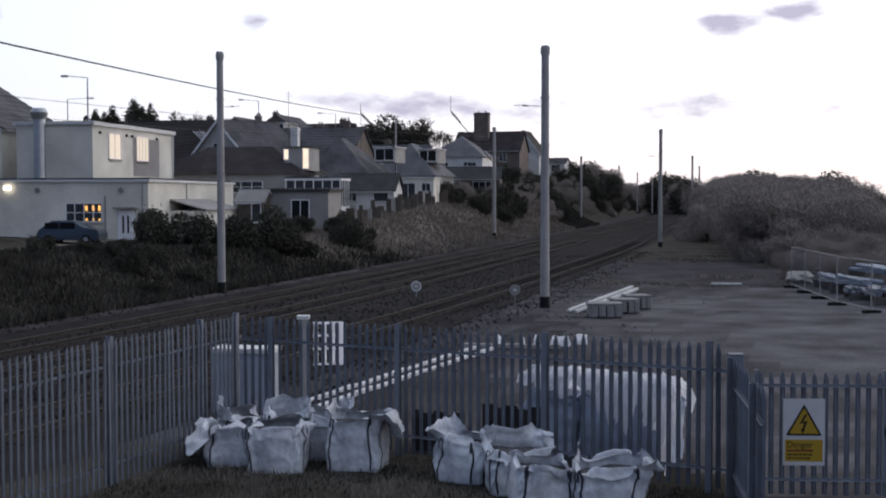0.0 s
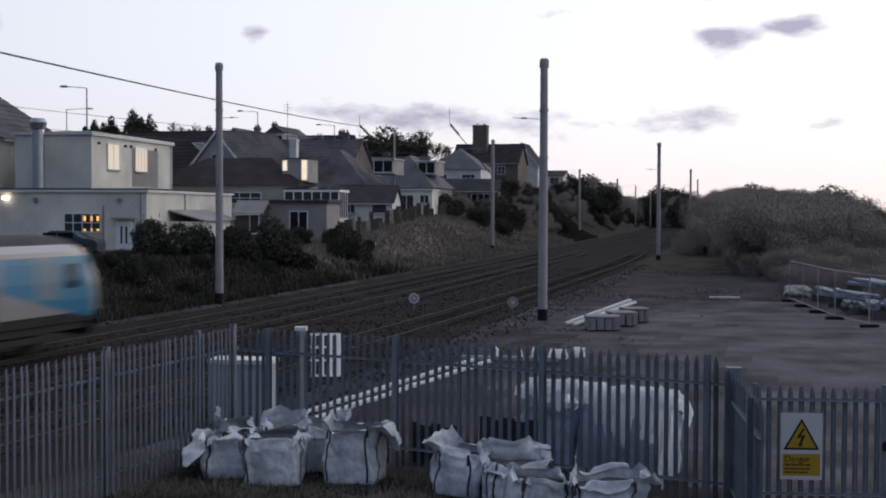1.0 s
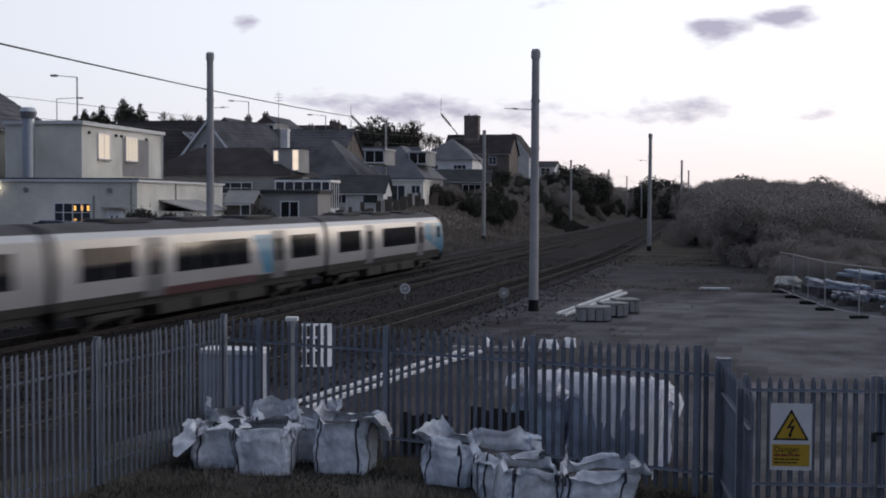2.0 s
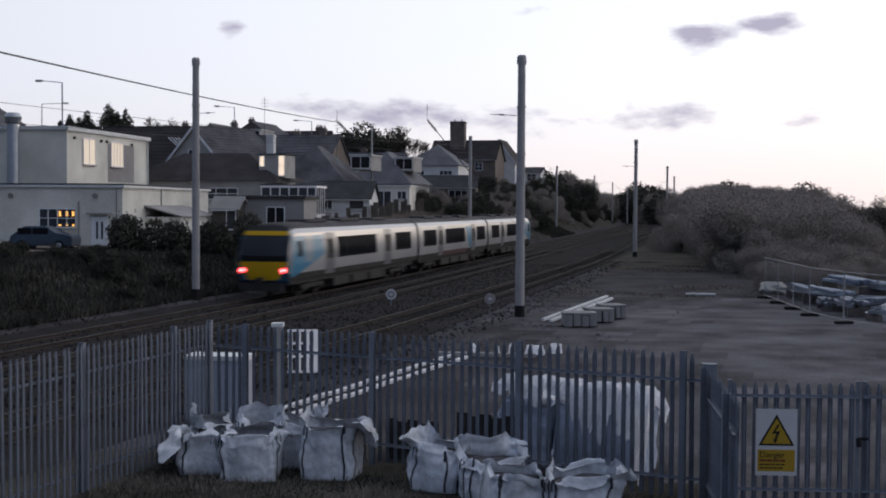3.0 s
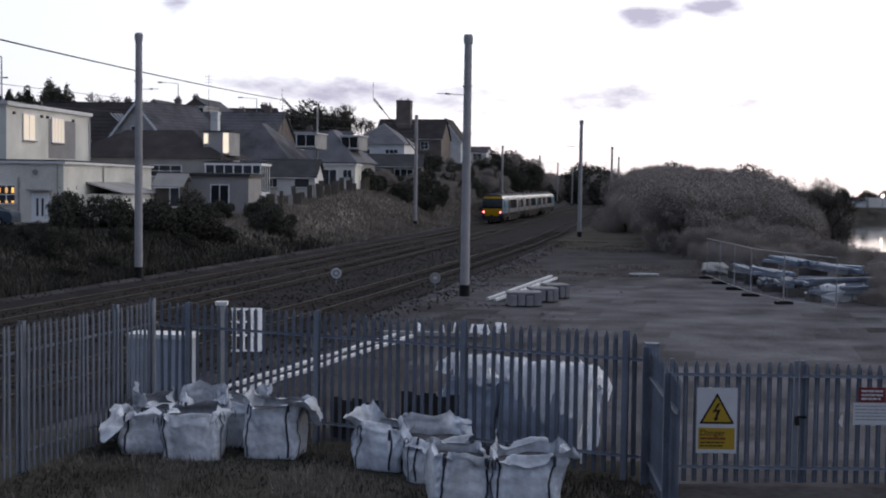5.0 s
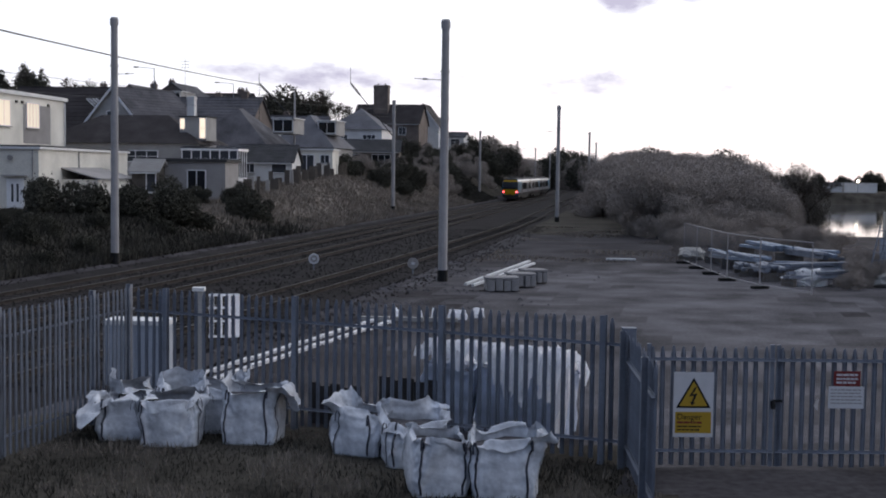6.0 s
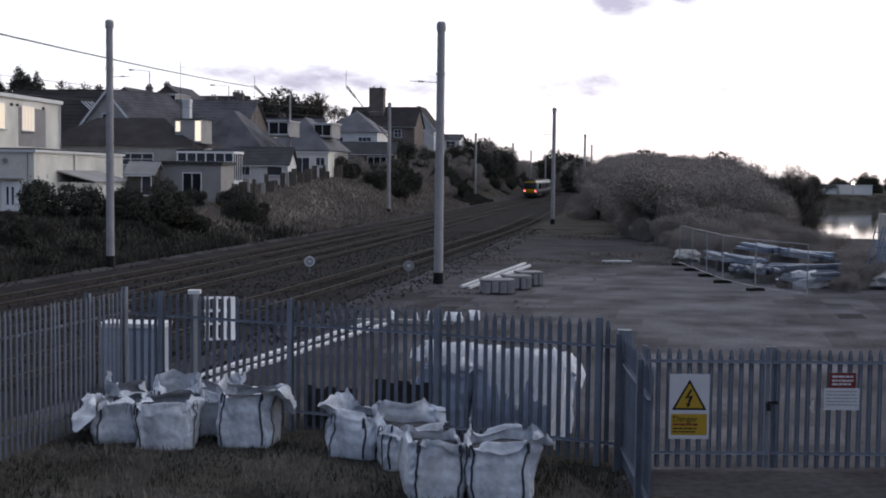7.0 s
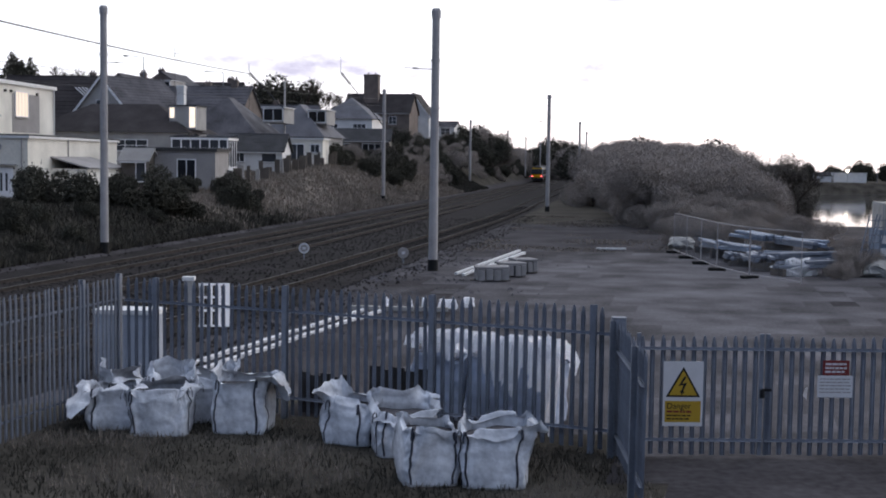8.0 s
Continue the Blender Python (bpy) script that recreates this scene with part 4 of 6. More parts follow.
# ---------------------------------------------------------------- houses
def window(parent, m, w, h, pane="pane", bars=1, rails=1, frame_mat="upvc", sill=True):
    """A window in the local xz plane of m, its outside towards -y."""
    bm = bmesh.new()
    f, d = 0.07, 0.06
    box(bm, -w / 2, w / 2, -d, 0.02, 0, f, m)
    box(bm, -w / 2, w / 2, -d, 0.02, h - f, h, m)
    box(bm, -w / 2, -w / 2 + f, -d, 0.02, f, h - f, m)
    box(bm, w / 2 - f, w / 2, -d, 0.02, f, h - f, m)
    win = part("window", bm, frame_mat, parent)
    for i in range(bars):
        x = -w / 2 + w * (i + 1) / (bars + 1)
        boxpart("mullion", (x - 0.03, x + 0.03, -d * 0.8, -0.02, f, h - f), frame_mat, win, m=m)
    for i in range(rails):
        z = h * (i + 1) / (rails + 1)
        boxpart("transom", (-w / 2 + f, w / 2 - f, -d * 0.7, -0.02, z - 0.025, z + 0.025), frame_mat, win, m=m)
    boxpart("pane", (-w / 2 + f, w / 2 - f, -0.02, 0.0, f, h - f), pane, win, m=m)
    if sill:
        boxpart("sill", (-w / 2 - 0.08, w / 2 + 0.08, -0.14, 0.0, -0.07, 0), "concrete", win, m=m)


def face(kind, w, d, u, z):
    """A pose on a wall: front, back, right or left."""
    if kind == "front":
        return pose(u, -d / 2 - 0.01, z)
    if kind == "right":
        return pose(w / 2 + 0.01, u, z, 0, 0, 90)
    if kind == "left":
        return pose(-w / 2 - 0.01, u, z, 0, 0, -90)
    return pose(u, d / 2 + 0.01, z, 0, 0, 180)


def house(name, m, w, d, eave, ridge, wall, roof, label, axis="x", kind="gable", wins=(), chimneys=(), barge=False, rows=True):
    t = thing(name, m, label, "house")
    bm = bmesh.new()
    box(bm, -w / 2, w / 2, -d / 2, d / 2, -4, eave)
    if kind == "gable":
        if axis == "x":
            for s in (-1, 1):
                v = [bm.verts.new(p) for p in ((s * (w / 2 - 0.002), -d / 2, eave), (s * (w / 2 - 0.002), d / 2, eave), (s * (w / 2 - 0.002), 0, ridge - 0.12))]
                bm.faces.new(v)
        else:
            for s in (-1, 1):
                v = [bm.verts.new(p) for p in ((-w / 2, s * (d / 2 - 0.002), eave), (w / 2, s * (d / 2 - 0.002), eave), (0, s * (d / 2 - 0.002), ridge - 0.12))]
                bm.faces.new(v)
    part("wall", bm, wall, t)
    o = 0.35
    half, run = (d / 2, w / 2) if axis == "x" else (w / 2, d / 2)
    slope = (ridge - eave) / half
    bm = bmesh.new()
    if kind == "hip":
        a, b = w / 2 + o, d / 2 + o
        k = max(a, b) - min(a, b)
        e = eave - o * slope * 0.6
        base = [bm.verts.new(p) for p in ((-a, -b, e), (a, -b, e), (a, b, e), (-a, b, e))]
        r = [bm.verts.new(p) for p in (((-k, 0, ridge), (k, 0, ridge)) if a > b else ((0, -k, ridge), (0, k, ridge)))]
        if a > b:
            bm.faces.new((base[0], base[1], r[1], r[0])), bm.faces.new((base[2], base[3], r[0], r[1]))
            bm.faces.new((base[1], base[2], r[1])), bm.faces.new((base[3], base[0], r[0]))
        else:
            bm.faces.new((base[0], base[1], r[0])), bm.faces.new((base[2], base[3], r[1]))
            bm.faces.new((base[1], base[2], r[1], r[0])), bm.faces.new((base[3], base[0], r[0], r[1]))
        bm.faces.new(base[::-1])
    elif kind == "gable":
        # one slab over both slopes, its upper side stepped in courses
        n = 12 if rows else 1
        length = half + o
        right = []
        for i in range(n):
            q0, q1 = length * i / n, length * (i + 1) / n
            right += [(q0, ridge - slope * q0 + (0.02 if i else 0.05)), (q1, ridge - slope * q1 + 0.06)]
        low = [(length, ridge - slope * length - 0.08), (0, ridge - 0.1)]
        outline = right + low + [(-q, z) for q, z in low[:1]] + [(-q, z) for q, z in right[:0:-1]]
        if axis == "x":
            prism(bm, outline, -run - 0.25, run + 0.25)
        else:
            prism(bm, outline, -run - 0.25, run + 0.25)
            for v in bm.verts:
                v.co = Vector((v.co.y, v.co.x, v.co.z))
    else:
        box(bm, -w / 2 - 0.15, w / 2 + 0.15, -d / 2 - 0.15, d / 2 + 0.15, eave, eave + 0.22)
    rf = part("roof", bm, roof, t)
    if kind == "gable":
        bm = bmesh.new()
        if axis == "x":
            tube(bm, (-run - 0.27, 0, ridge + 0.02), (run + 0.27, 0, ridge + 0.02), 0.1, seg=6)
        else:
            tube(bm, (0, -run - 0.27, ridge + 0.02), (0, run + 0.27, ridge + 0.02), 0.1, seg=6)
        part("ridge_tiles", bm, roof, rf)
        if barge:
            for s in (-1, 1):
                for e in (-1, 1):
                    bm = bmesh.new()
                    L = math.hypot(half + o, slope * (half + o))
                    a = math.atan(slope)
                    mm = Matrix.Translation((0, e * (run + 0.27), ridge - 0.05)) if axis == "y" else Matrix.Translation((e * (run + 0.27), 0, ridge - 0.05)) @ Matrix.Rotation(math.pi / 2, 4, "Z")
                    box(bm, 0, L, -0.03, 0.03, -0.2, 0.03, mm @ (Matrix.Rotation(math.pi, 4, "Z") if s < 0 else Matrix.Identity(4)) @ Matrix.Rotation(a, 4, "Y"))
                    part("bargeboard", bm, "upvc", rf, "white painted bargeboard")
    if kind != "flat":
        for s in (-1, 1):
            bm = bmesh.new()
            g = half + o
            zz = ridge - slope * g - 0.08
            if axis == "x" and kind == "gable":
                box(bm, -run, run, s * g - 0.06, s * g + 0.06, zz - 0.06, zz + 0.02)
                part("gutter", bm, "white", rf)
            elif kind == "gable":
                box(bm, s * g - 0.06, s * g + 0.06, -run, run, zz - 0.06, zz + 0.02)
                part("gutter", bm, "white", rf)
            else:
                bm.free()
    else:
        bm = bmesh.new()
        for a, b, c, e in ((-w / 2 - 0.18, w / 2 + 0.18, -d / 2 - 0.18, -d / 2 - 0.153), (w / 2 + 0.153, w / 2 + 0.18, -d / 2 - 0.153, d / 2 + 0.153), (-w / 2 - 0.18, -w / 2 - 0.153, -d / 2 - 0.153, d / 2 + 0.153)):
            box(bm, a, b, c, e, eave - 0.05, eave + 0.11)
        part("fascia", bm, "board" if name == "garage" else "white", t)
    for spec in wins:
        side, u, z, ww, hh = spec[:5]
        window(t, face(side, w, d, u, z), ww, hh, *(spec[5:]))
    for cx, cy, cw, top, mat in chimneys:
        bm = bmesh.new()
        box(bm, cx - cw / 2, cx + cw / 2, cy - cw * 0.35, cy + cw * 0.35, eave, top)
        box(bm, cx - cw / 2 - 0.07, cx + cw / 2 + 0.07, cy - cw * 0.35 - 0.07, cy + cw * 0.35 + 0.07, top - 0.3, top - 0.12)
        ch = part("chimney", bm, mat, t)
        for k in (-0.25, 0.25):
            bm = bmesh.new()
            tube(bm, (cx + k * cw, cy, top), (cx + k * cw, cy, top + 0.35), 0.12, 0.1, 8)
            part("chimney_pot", bm, "brick", ch)
    return t


def big_white_house():
    # lower block: front corner at (-20.4, 85), side wall runs back beside the line
    turn = -8.0
    w, d = 13.0, 19.0
    m = Matrix.Translation((-20.4, 85, 1.3)) @ Matrix.Rotation(radians(turn), 4, "Z") @ Matrix.Translation((-w / 2, d / 2, 0))
    t = house("rendered_house", m, w, d, 4.3, 4.3, "render", "felt", "cream rendered flat-roofed house with lit ground-floor window", kind="flat",
              wins=(("front", 1.85, 1.45, 2.7, 1.35, "pane", 3, 1), ("right", 3.5, 1.6, 0.5, 0.8, "pane", 0, 0)))
    # amber lights behind the front window
    for u, z in ((2.05, 2.3), (2.55, 2.3), (3.0, 2.3), (2.05, 1.62), (2.55, 1.62), (3.0, 1.62)):
        boxpart("amber_light", (u - 0.1, u + 0.06, -d / 2 - 0.05, -d / 2 - 0.034, z - 0.05, z + (0.3 if z > 2 else 0.08)), "lamp_amber", t, "amber lamp glowing behind glass")
    bm = bmesh.new()
    box(bm, 4.3, 5.5, -d / 2 - 0.07, -d / 2, 0, 2.25)
    dr = part("door_surround", bm, "upvc", t)
    boxpart("door", (4.42, 5.38, -d / 2 - 0.1, -d / 2 - 0.07, 0.02, 2.12), "upvc", dr)
    for u in (4.72, 5.08):
        boxpart("door_light", (u - 0.07, u + 0.07, -d / 2 - 0.115, -d / 2 - 0.1, 0.7, 1.9), "pane", dr)
    boxpart("door_canopy", (4.1, 5.7, -d / 2 - 0.55, -d / 2, 2.42, 2.5), "panel", t)
    for px, py, z0, z1, r in ((3.4, -d / 2 - 0.07, 0, 3.3, 0.06), (6.1, -d / 2 - 0.07, 0, 4.2, 0.04), (w / 2 + 0.07, -2.0, 2.0, 4.2, 0.05)):
        bm = bmesh.new()
        tube(bm, (px, py, z0), (px, py, z1), r)
        part("downpipe", bm, "panel", t)
    for u in (-1.5, 4.6):
        bm = bmesh.new()
        tube(bm, (u, -d / 2, 3.7), (u, -d / 2 - 0.18, 3.66), 0.14, 0.2, 10)
        part("wall_lamp", bm, "panel", t)
    bm = bmesh.new()
    box(bm, -3.9, -3.55, -d / 2 - 0.32, -d / 2, 3.72, 3.95)
    part("floodlight", bm, "lamp_white", t, "small white floodlight, lit")
    # lean-to on the side
    lt = part("lean_to", (lambda b: (prism(b, ((-5.2, -0.2), (-5.2, 2.2), (2.8, 2.2), (2.8, -0.2)), w / 2 + 0.01, w / 2 + 2.6), b)[1])(bmesh.new()), "render", t)
    bm = bmesh.new()
    v = box(bm, w / 2, w / 2 + 2.8, -5.4, 3.0, 2.2, 2.3)
    for q in v:
        if q.co.x < w / 2 + 1:
            q.co.z += 0.75
    part("lean_to_roof", bm, "panel", lt)
    # upper block, set back on the roof
    m2 = Matrix.Translation((-25.6, 90, 5.85)) @ Matrix.Rotation(radians(turn - 2), 4, "Z")
    up = thing("upper_storey", m2, "cream rendered flat-roofed upper storey with two casement windows", "house")
    bm = bmesh.new()
    box(bm, -6, 0, 0, 15, -1.6, 4.05)
    part("wall", bm, "render", up)
    boxpart("roof", (-6.15, 0.15, -0.15, 15.15, 4.05, 4.2), "felt", up)
    bm = bmesh.new()
    box(bm, 0.153, 0.19, -0.19, 15.19, 3.9, 4.18)
    box(bm, -6.15, 0.153, -0.19, -0.153, 3.95, 4.18)
    part("fascia", bm, "white", up)
    boxpart("grey_panel", (0.003, 0.03, 7.0, 12.0, 0.3, 3.3), "panel", up, "grey timber cladding panel")
    window(up, pose(0.04, 3.6, 1.5, 0, 0, 90), 2.1, 1.95, "pane_glow", 1, 0)
    window(up, pose(0.05, 8.6, 1.5, 0, 0, 90), 2.3, 1.95, "pane_glow", 3, 0)
    bm = bmesh.new()
    tube(bm, (0.08, 14.8, -1.5), (0.08, 14.8, 3.9), 0.06)
    part("downpipe", bm, "white", up)
    for u in (1.0, 5.6, 6.6, 11.4):
        boxpart("vent", (0.0, 0.1, u, u + 0.3, 3.3, 3.5), "black", up)
    fl = thing("steel_flue", pose(-29.2, 89.2, 5.8), "fat stainless steel kitchen flue with a cowl", "flue")
    bm = bmesh.new()
    tube(bm, (0, 0, 0), (0, 0, 4.3), 0.42, 0.42, 16)
    part("pipe", bm, "steel_flue", fl)
    bm = bmesh.new()
    tube(bm, (0, 0, 4.3), (0, 0, 4.8), 0.5, 0.62, 16)
    tube(bm, (0, 0, 4.8), (0, 0, 5.1), 0.62, 0.45, 16)
    part("cowl", bm, "steel_flue", fl)
    for zz in (0.3, 1.9, 3.4):
        bm = bmesh.new()
        tube(bm, (0, 0, zz), (0, 0, zz + 0.12), 0.46, 0.46, 16)
        part("clamp", bm, "steel_flue", fl)
    house("pitched_house", pose(-40.5, 99, 1.5, 0, 0, -8), 17, 12, 8.3, 13.6, "render", "slate", "cream rendered house with a dark slate pitched roof", axis="y",
          kind="gable", wins=(("front", 6.2, 5.6, 1.2, 1.5),))


big_white_house()

house("gabled_bungalow", pose(-20.7, 130.5, 3.6, 0, 0, -36), 7.4, 8.5, 5.5, 8.85, "pebble", "slate", "bungalow with a grey gable and white bargeboards", axis="y", barge=True,
      wins=(("front", 0.0, 5.4, 1.6, 1.1),))
house("tiled_house", pose(-29.6, 138, 3.8, 0, 0, -12), 11.5, 9, 4.6, 9.2, "brick", "tile", "brick house with a big dark tiled roof", axis="x")
for k in range(2):
    ladder = thing("roof_ladder", pose(-27.6 + 0.75 * k, 136.0 - 0.15 * k, 11.75), "white roof ladder lying on a dark tiled roof", "ladder", "roof ladders")
    for off in (0.0, 0.34):
        bm = bmesh.new()
        tube(bm, (off, 0, 0), (off + 1.5, -1.24, -1.26), 0.045, seg=6)
        part("rail", bm, "upvc", ladder)
    for i in range(5):
        f = (i + 0.5) / 5
        bm = bmesh.new()
        tube(bm, (1.5 * f, -1.24 * f, -1.26 * f), (1.5 * f + 0.34, -1.24 * f, -1.26 * f), 0.015, seg=5)
        part("rung", bm, "panel", ladder)
house("dark_roofed_bungalow", pose(-19.6, 119, 3.0, 0, 0, -12), 15.0, 8.5, 3.75, 6.35, "pebble", "tile", "long bungalow with a dark brown hipped roof", kind="hip",
      wins=(("front", -1.0, 1.9, 1.3, 1.1, "pane", 2), ("front", 2.2, 1.9, 3.2, 1.1, "pane", 2), ("front", -4.5, 1.9, 1.6, 1.1)))
house("bungalow", pose(-11.2, 137, 3.6, 0, 0, -14), 9, 10.5, 3.3, 7.4, "pebble", "slate", "bungalow with a steep dark slate hipped roof", kind="hip")
house("bungalow", pose(-3.6, 146, 3.9, 0, 0, -14), 7.2, 10, 3.2, 6.9, "pebble", "grey_slate", "bungalow with a grey hipped roof and flat dormer", kind="hip", wins=(("front", 1.0, 1.0, 1.8, 1.2),))
house("bungalow", pose(-15.5, 156, 4.6, 0, 0, -14), 11, 12, 4.2, 8.6, "brick", "slate", "brick bungalow with a grey slate roof", axis="x", chimneys=((3.4, 0, 0.8, 9.5, "brick"),))
house("bungalow", pose(-26, 168, 6.0, 0, 0, -14), 12, 12, 4.5, 9.0, "brick", "slate", "brick house with a dark slate roof up the hill", axis="y", chimneys=((0, 2, 0.8, 9.7, "brick"),))
house("bungalow", pose(-8, 178, 3.6, 0, 0, -14), 12, 11, 4.4, 8.4, "pebble", "slate", "pebbledashed house with a dark slate roof", axis="x", chimneys=((-4, 0, 0.8, 9.2, "brick"),))
house("outbuilding", pose(-7.1, 119.5, 3.6, 0, 0, -8), 5.3, 4.5, 1.7, 3.1, "white", "felt", "low white outbuilding with a dark felt roof", axis="x",
      wins=(("front", 1.4, 0.45, 1.5, 0.9, "pane", 0, 0), ("front", -1.4, 0.45, 1.0, 0.9, "pane", 1, 0)))
house("outbuilding", pose(-2.9, 131.5, 3.9, 0, 0, -8), 4.2, 4.5, 2.6, 2.6, "render", "felt", "flat-roofed pale garden room behind a fence", kind="flat",
      wins=(("front", -0.6, 0.2, 1.6, 1.9, "pane", 1, 0), ("front", 1.3, 1.2, 1.0, 0.9, "pane", 1, 0)))
house("garage", pose(-12.2, 99.5, 2.2, 0, 0, -8), 6.9, 4.6, 2.75, 2.75, "panel", "felt", "flat-roofed grey garage with a dark opening", kind="flat",
      wins=(("front", 1.2, 0.1, 1.5, 2.0, "glass", 1, 0),))
house("garden_shed", pose(-14.9, 96.8, 2.4, 0, 0, -8), 2.0, 2.4, 1.9, 2.6, "wood", "pebble", "small timber garden shed with a pale roof", axis="x",
      wins=(("front", 0.5, 0.1, 0.8, 1.6, "pane", 0, 0),))
house("hipped_house", pose(2.4, 168.5, 4.8, 0, 0, -14), 7.4, 8, 5.2, 8.0, "white", "grey_slate", "white house with a hipped dark slate roof", kind="hip",
      wins=(("front", -1.8, 3.2, 1.8, 1.2, "pane", 2), ("front", 2.0, 3.2, 1.8, 1.2, "pane", 2)))
house("lodge", pose(3.2, 157.5, 4.4, 0, 0, -6), 8.0, 5, 2.6, 3.9, "wood", "felt", "dark timber lodge with a wide felt roof and veranda", axis="x",
      wins=(("front", -2.0, 0.6, 2.4, 1.5, "glass", 2, 0), ("front", 1.8, 0.6, 2.4, 1.5, "glass", 2, 0)))
house("hilltop_house", pose(8.5, 224, 7.4, 0, 0, -14), 12.0, 9, 5.6, 8.9, "brick", "tile", "tall dark brick house with a massive brick chimney on the hilltop", axis="x",
      chimneys=((-1.4, -1.5, 2.6, 12.3, "brick"),), wins=(("front", 3, 3.4, 1.4, 1.4), ("front", -3.5, 3.4, 1.4, 1.4)))
house("gabled_house", pose(15.6, 234, 6.3, 0, 0, -14), 6.2, 9, 6.6, 10.6, "white", "tile", "white gabled house on the hillside", axis="y", barge=True,
      wins=(("front", 0, 5.2, 2.4, 1.4, "pane", 2), ("front", 0, 2.2, 2.4, 1.4, "pane", 2)))
house("gabled_house", pose(20.6, 238, 6.4, 0, 0, -14), 6.2, 7, 4.6, 5.6, "white", "slate", "white house with a balcony on the hillside", axis="x",
      wins=(("front", -1.4, 3.0, 1.8, 1.3, "pane", 1), ("front", 1.4, 3.0, 1.8, 1.3, "pane", 1), ("front", 0, 0.8, 3.6, 1.3, "pane", 2)))


for i, (x, y, z, w, d, e, r, ax, wall, ch) in enumerate((
        (-38, 186, 9.0, 12, 10, 4.5, 7.6, "x", "brick", 3), (-24, 190, 9.6, 10, 10, 4.6, 8.0, "y", "brick", -2), (-18.5, 196, 9.4, 9, 9, 4.4, 7.4, "x", "pebble", 2.5),
(-31, 178, 8.2, 9, 9, 4.0, 7.4, "y", "pebble", 2), (-20, 172, 7.0, 9, 9, 4.0, 7.6, "x", "brick", 3),
        (-13.5, 168, 6.4, 8, 9, 3.8, 7.2, "y", "pebble", -2), (-33, 165, 7.0, 9, 9, 4.0, 7.8, "x", "brick", 2), (-6.5, 184, 6.2, 8, 9, 3.8, 6.6, "y", "pebble", -2))):
    house("hill_house", pose(x, y, z - 0.7, 0, 0, -14), w, d, e, r, wall, ("tile", "slate")[i % 2], "dark-roofed house in rows up the hillside", axis=ax,
          chimneys=((ch, 0, 0.8, r + 0.7, "brick"),), wins=(("front", -2.0, 1.6, 1.5, 1.2), ("front", 2.0, 1.6, 1.5, 1.2)))


def conservatory():
    t = thing("conservatory", pose(-11.3, 110.5, 2.75, 0, 0, -9), "white-framed conservatory with glass walls above a low wall", "conservatory")
    boxpart("dwarf_wall", (-2.5, 2.5, -1.8, 1.8, -2, 0.9), "white", t)
    bm = bmesh.new()
    for x in (-2.5, -1.67, -0.83, 0, 0.83, 1.67, 2.42):
        box(bm, x, x + 0.1, -1.82, -1.72, 0.9, 3.2)
        if x < 2:
            box(bm, x + 0.1, x + 0.73, -1.8, -1.74, 2.45, 2.53)
    for y in (-1.1, -0.3, 0.5, 1.3):
        box(bm, 2.44, 2.52, y, y + 0.1, 0.9, 3.2)
    box(bm, -2.55, 2.58, -1.88, -1.7, 3.2, 3.4)
    box(bm, 2.4, 2.58, -1.7, 1.8, 3.2, 3.4)
    box(bm, -2.55, 2.58, -1.86, -1.72, 0.88, 1.0)
    part("frame", bm, "upvc", t)
    for i in range(6):
        boxpart("pane", (-2.4 + i * 0.833, -1.68 + i * 0.833, -1.77, -1.75, 1.0, 3.2), "pane", t)
    for i in range(4):
        boxpart("pane", (2.46, 2.48, -1.7 + i * 0.8, -1.0 + i * 0.8, 0.9, 3.2), "pane", t)
    bm = bmesh.new()
    v = box(bm, -2.6, 2.6, -1.9, 1.8, 3.4, 3.48)
    for q in v:
        if q.co.y > 0:
            q.co.z += 0.25
    part("roof", bm, "pane", t)


conservatory()


def dormer(x, y, z, w, h, d, turn, label):
    t = thing("dormer", pose(x, y, z, 0, 0, turn), label, "dormer", "roof dormers")
    boxpart("dormer_body", (-w / 2, w / 2, 0, d, 0, h), "pebble", t)
    boxpart("flat_roof", (-w / 2 - 0.15, w / 2 + 0.15, -0.2, d, h, h + 0.1), "white", t)
    window(t, pose(0, -0.02, h * 0.12), w * 0.94, h * 0.84, "glass", 1, 0)


def glint_dormer():
    t = thing("dormer", pose(-13.75, 114.9, 6.95, 0, 0, -12), "pale rendered dormer with sunset glints on its two windows", "dormer", "roof dormers")
    boxpart("dormer_body", (-1.25, 1.25, 0, 3, 0, 2.15), "pebble", t)
    boxpart("flat_roof", (-1.35, 1.35, -0.12, 3, 2.15, 2.25), "felt", t)
    window(t, pose(-0.98, -0.02, 1.0), 0.55, 1.05, "glint", 0, 0, sill=False)
    window(t, pose(0.92, -0.02, 0.15), 0.66, 1.95, "glint", 0, 1, sill=False)


glint_dormer()
dormer(-21.4, 160, 12.2, 1.5, 1.9, 5, -14, "small white-rendered dormer on the hillside")
dormer(-6.4, 132.5, 8.2, 2.3, 1.6, 4, -14, "wide flat-roofed white dormer in a dark roof")
dormer(-1.9, 142.5, 8.4, 2.2, 1.6, 4, -14, "wide flat-roofed white dormer in a dark roof")
bm = bmesh.new()
box(bm, -0.36, 0.36, -0.35, 0.35, -3, 2.0)
box(bm, -0.43, 0.43, -0.42, 0.42, 1.75, 1.9)
single("white_chimney", bm, "white", "white rendered chimney stack on a dark roof", "chimney", m=pose(-15.0, 124.5, 9.5, 0, 0, -14))


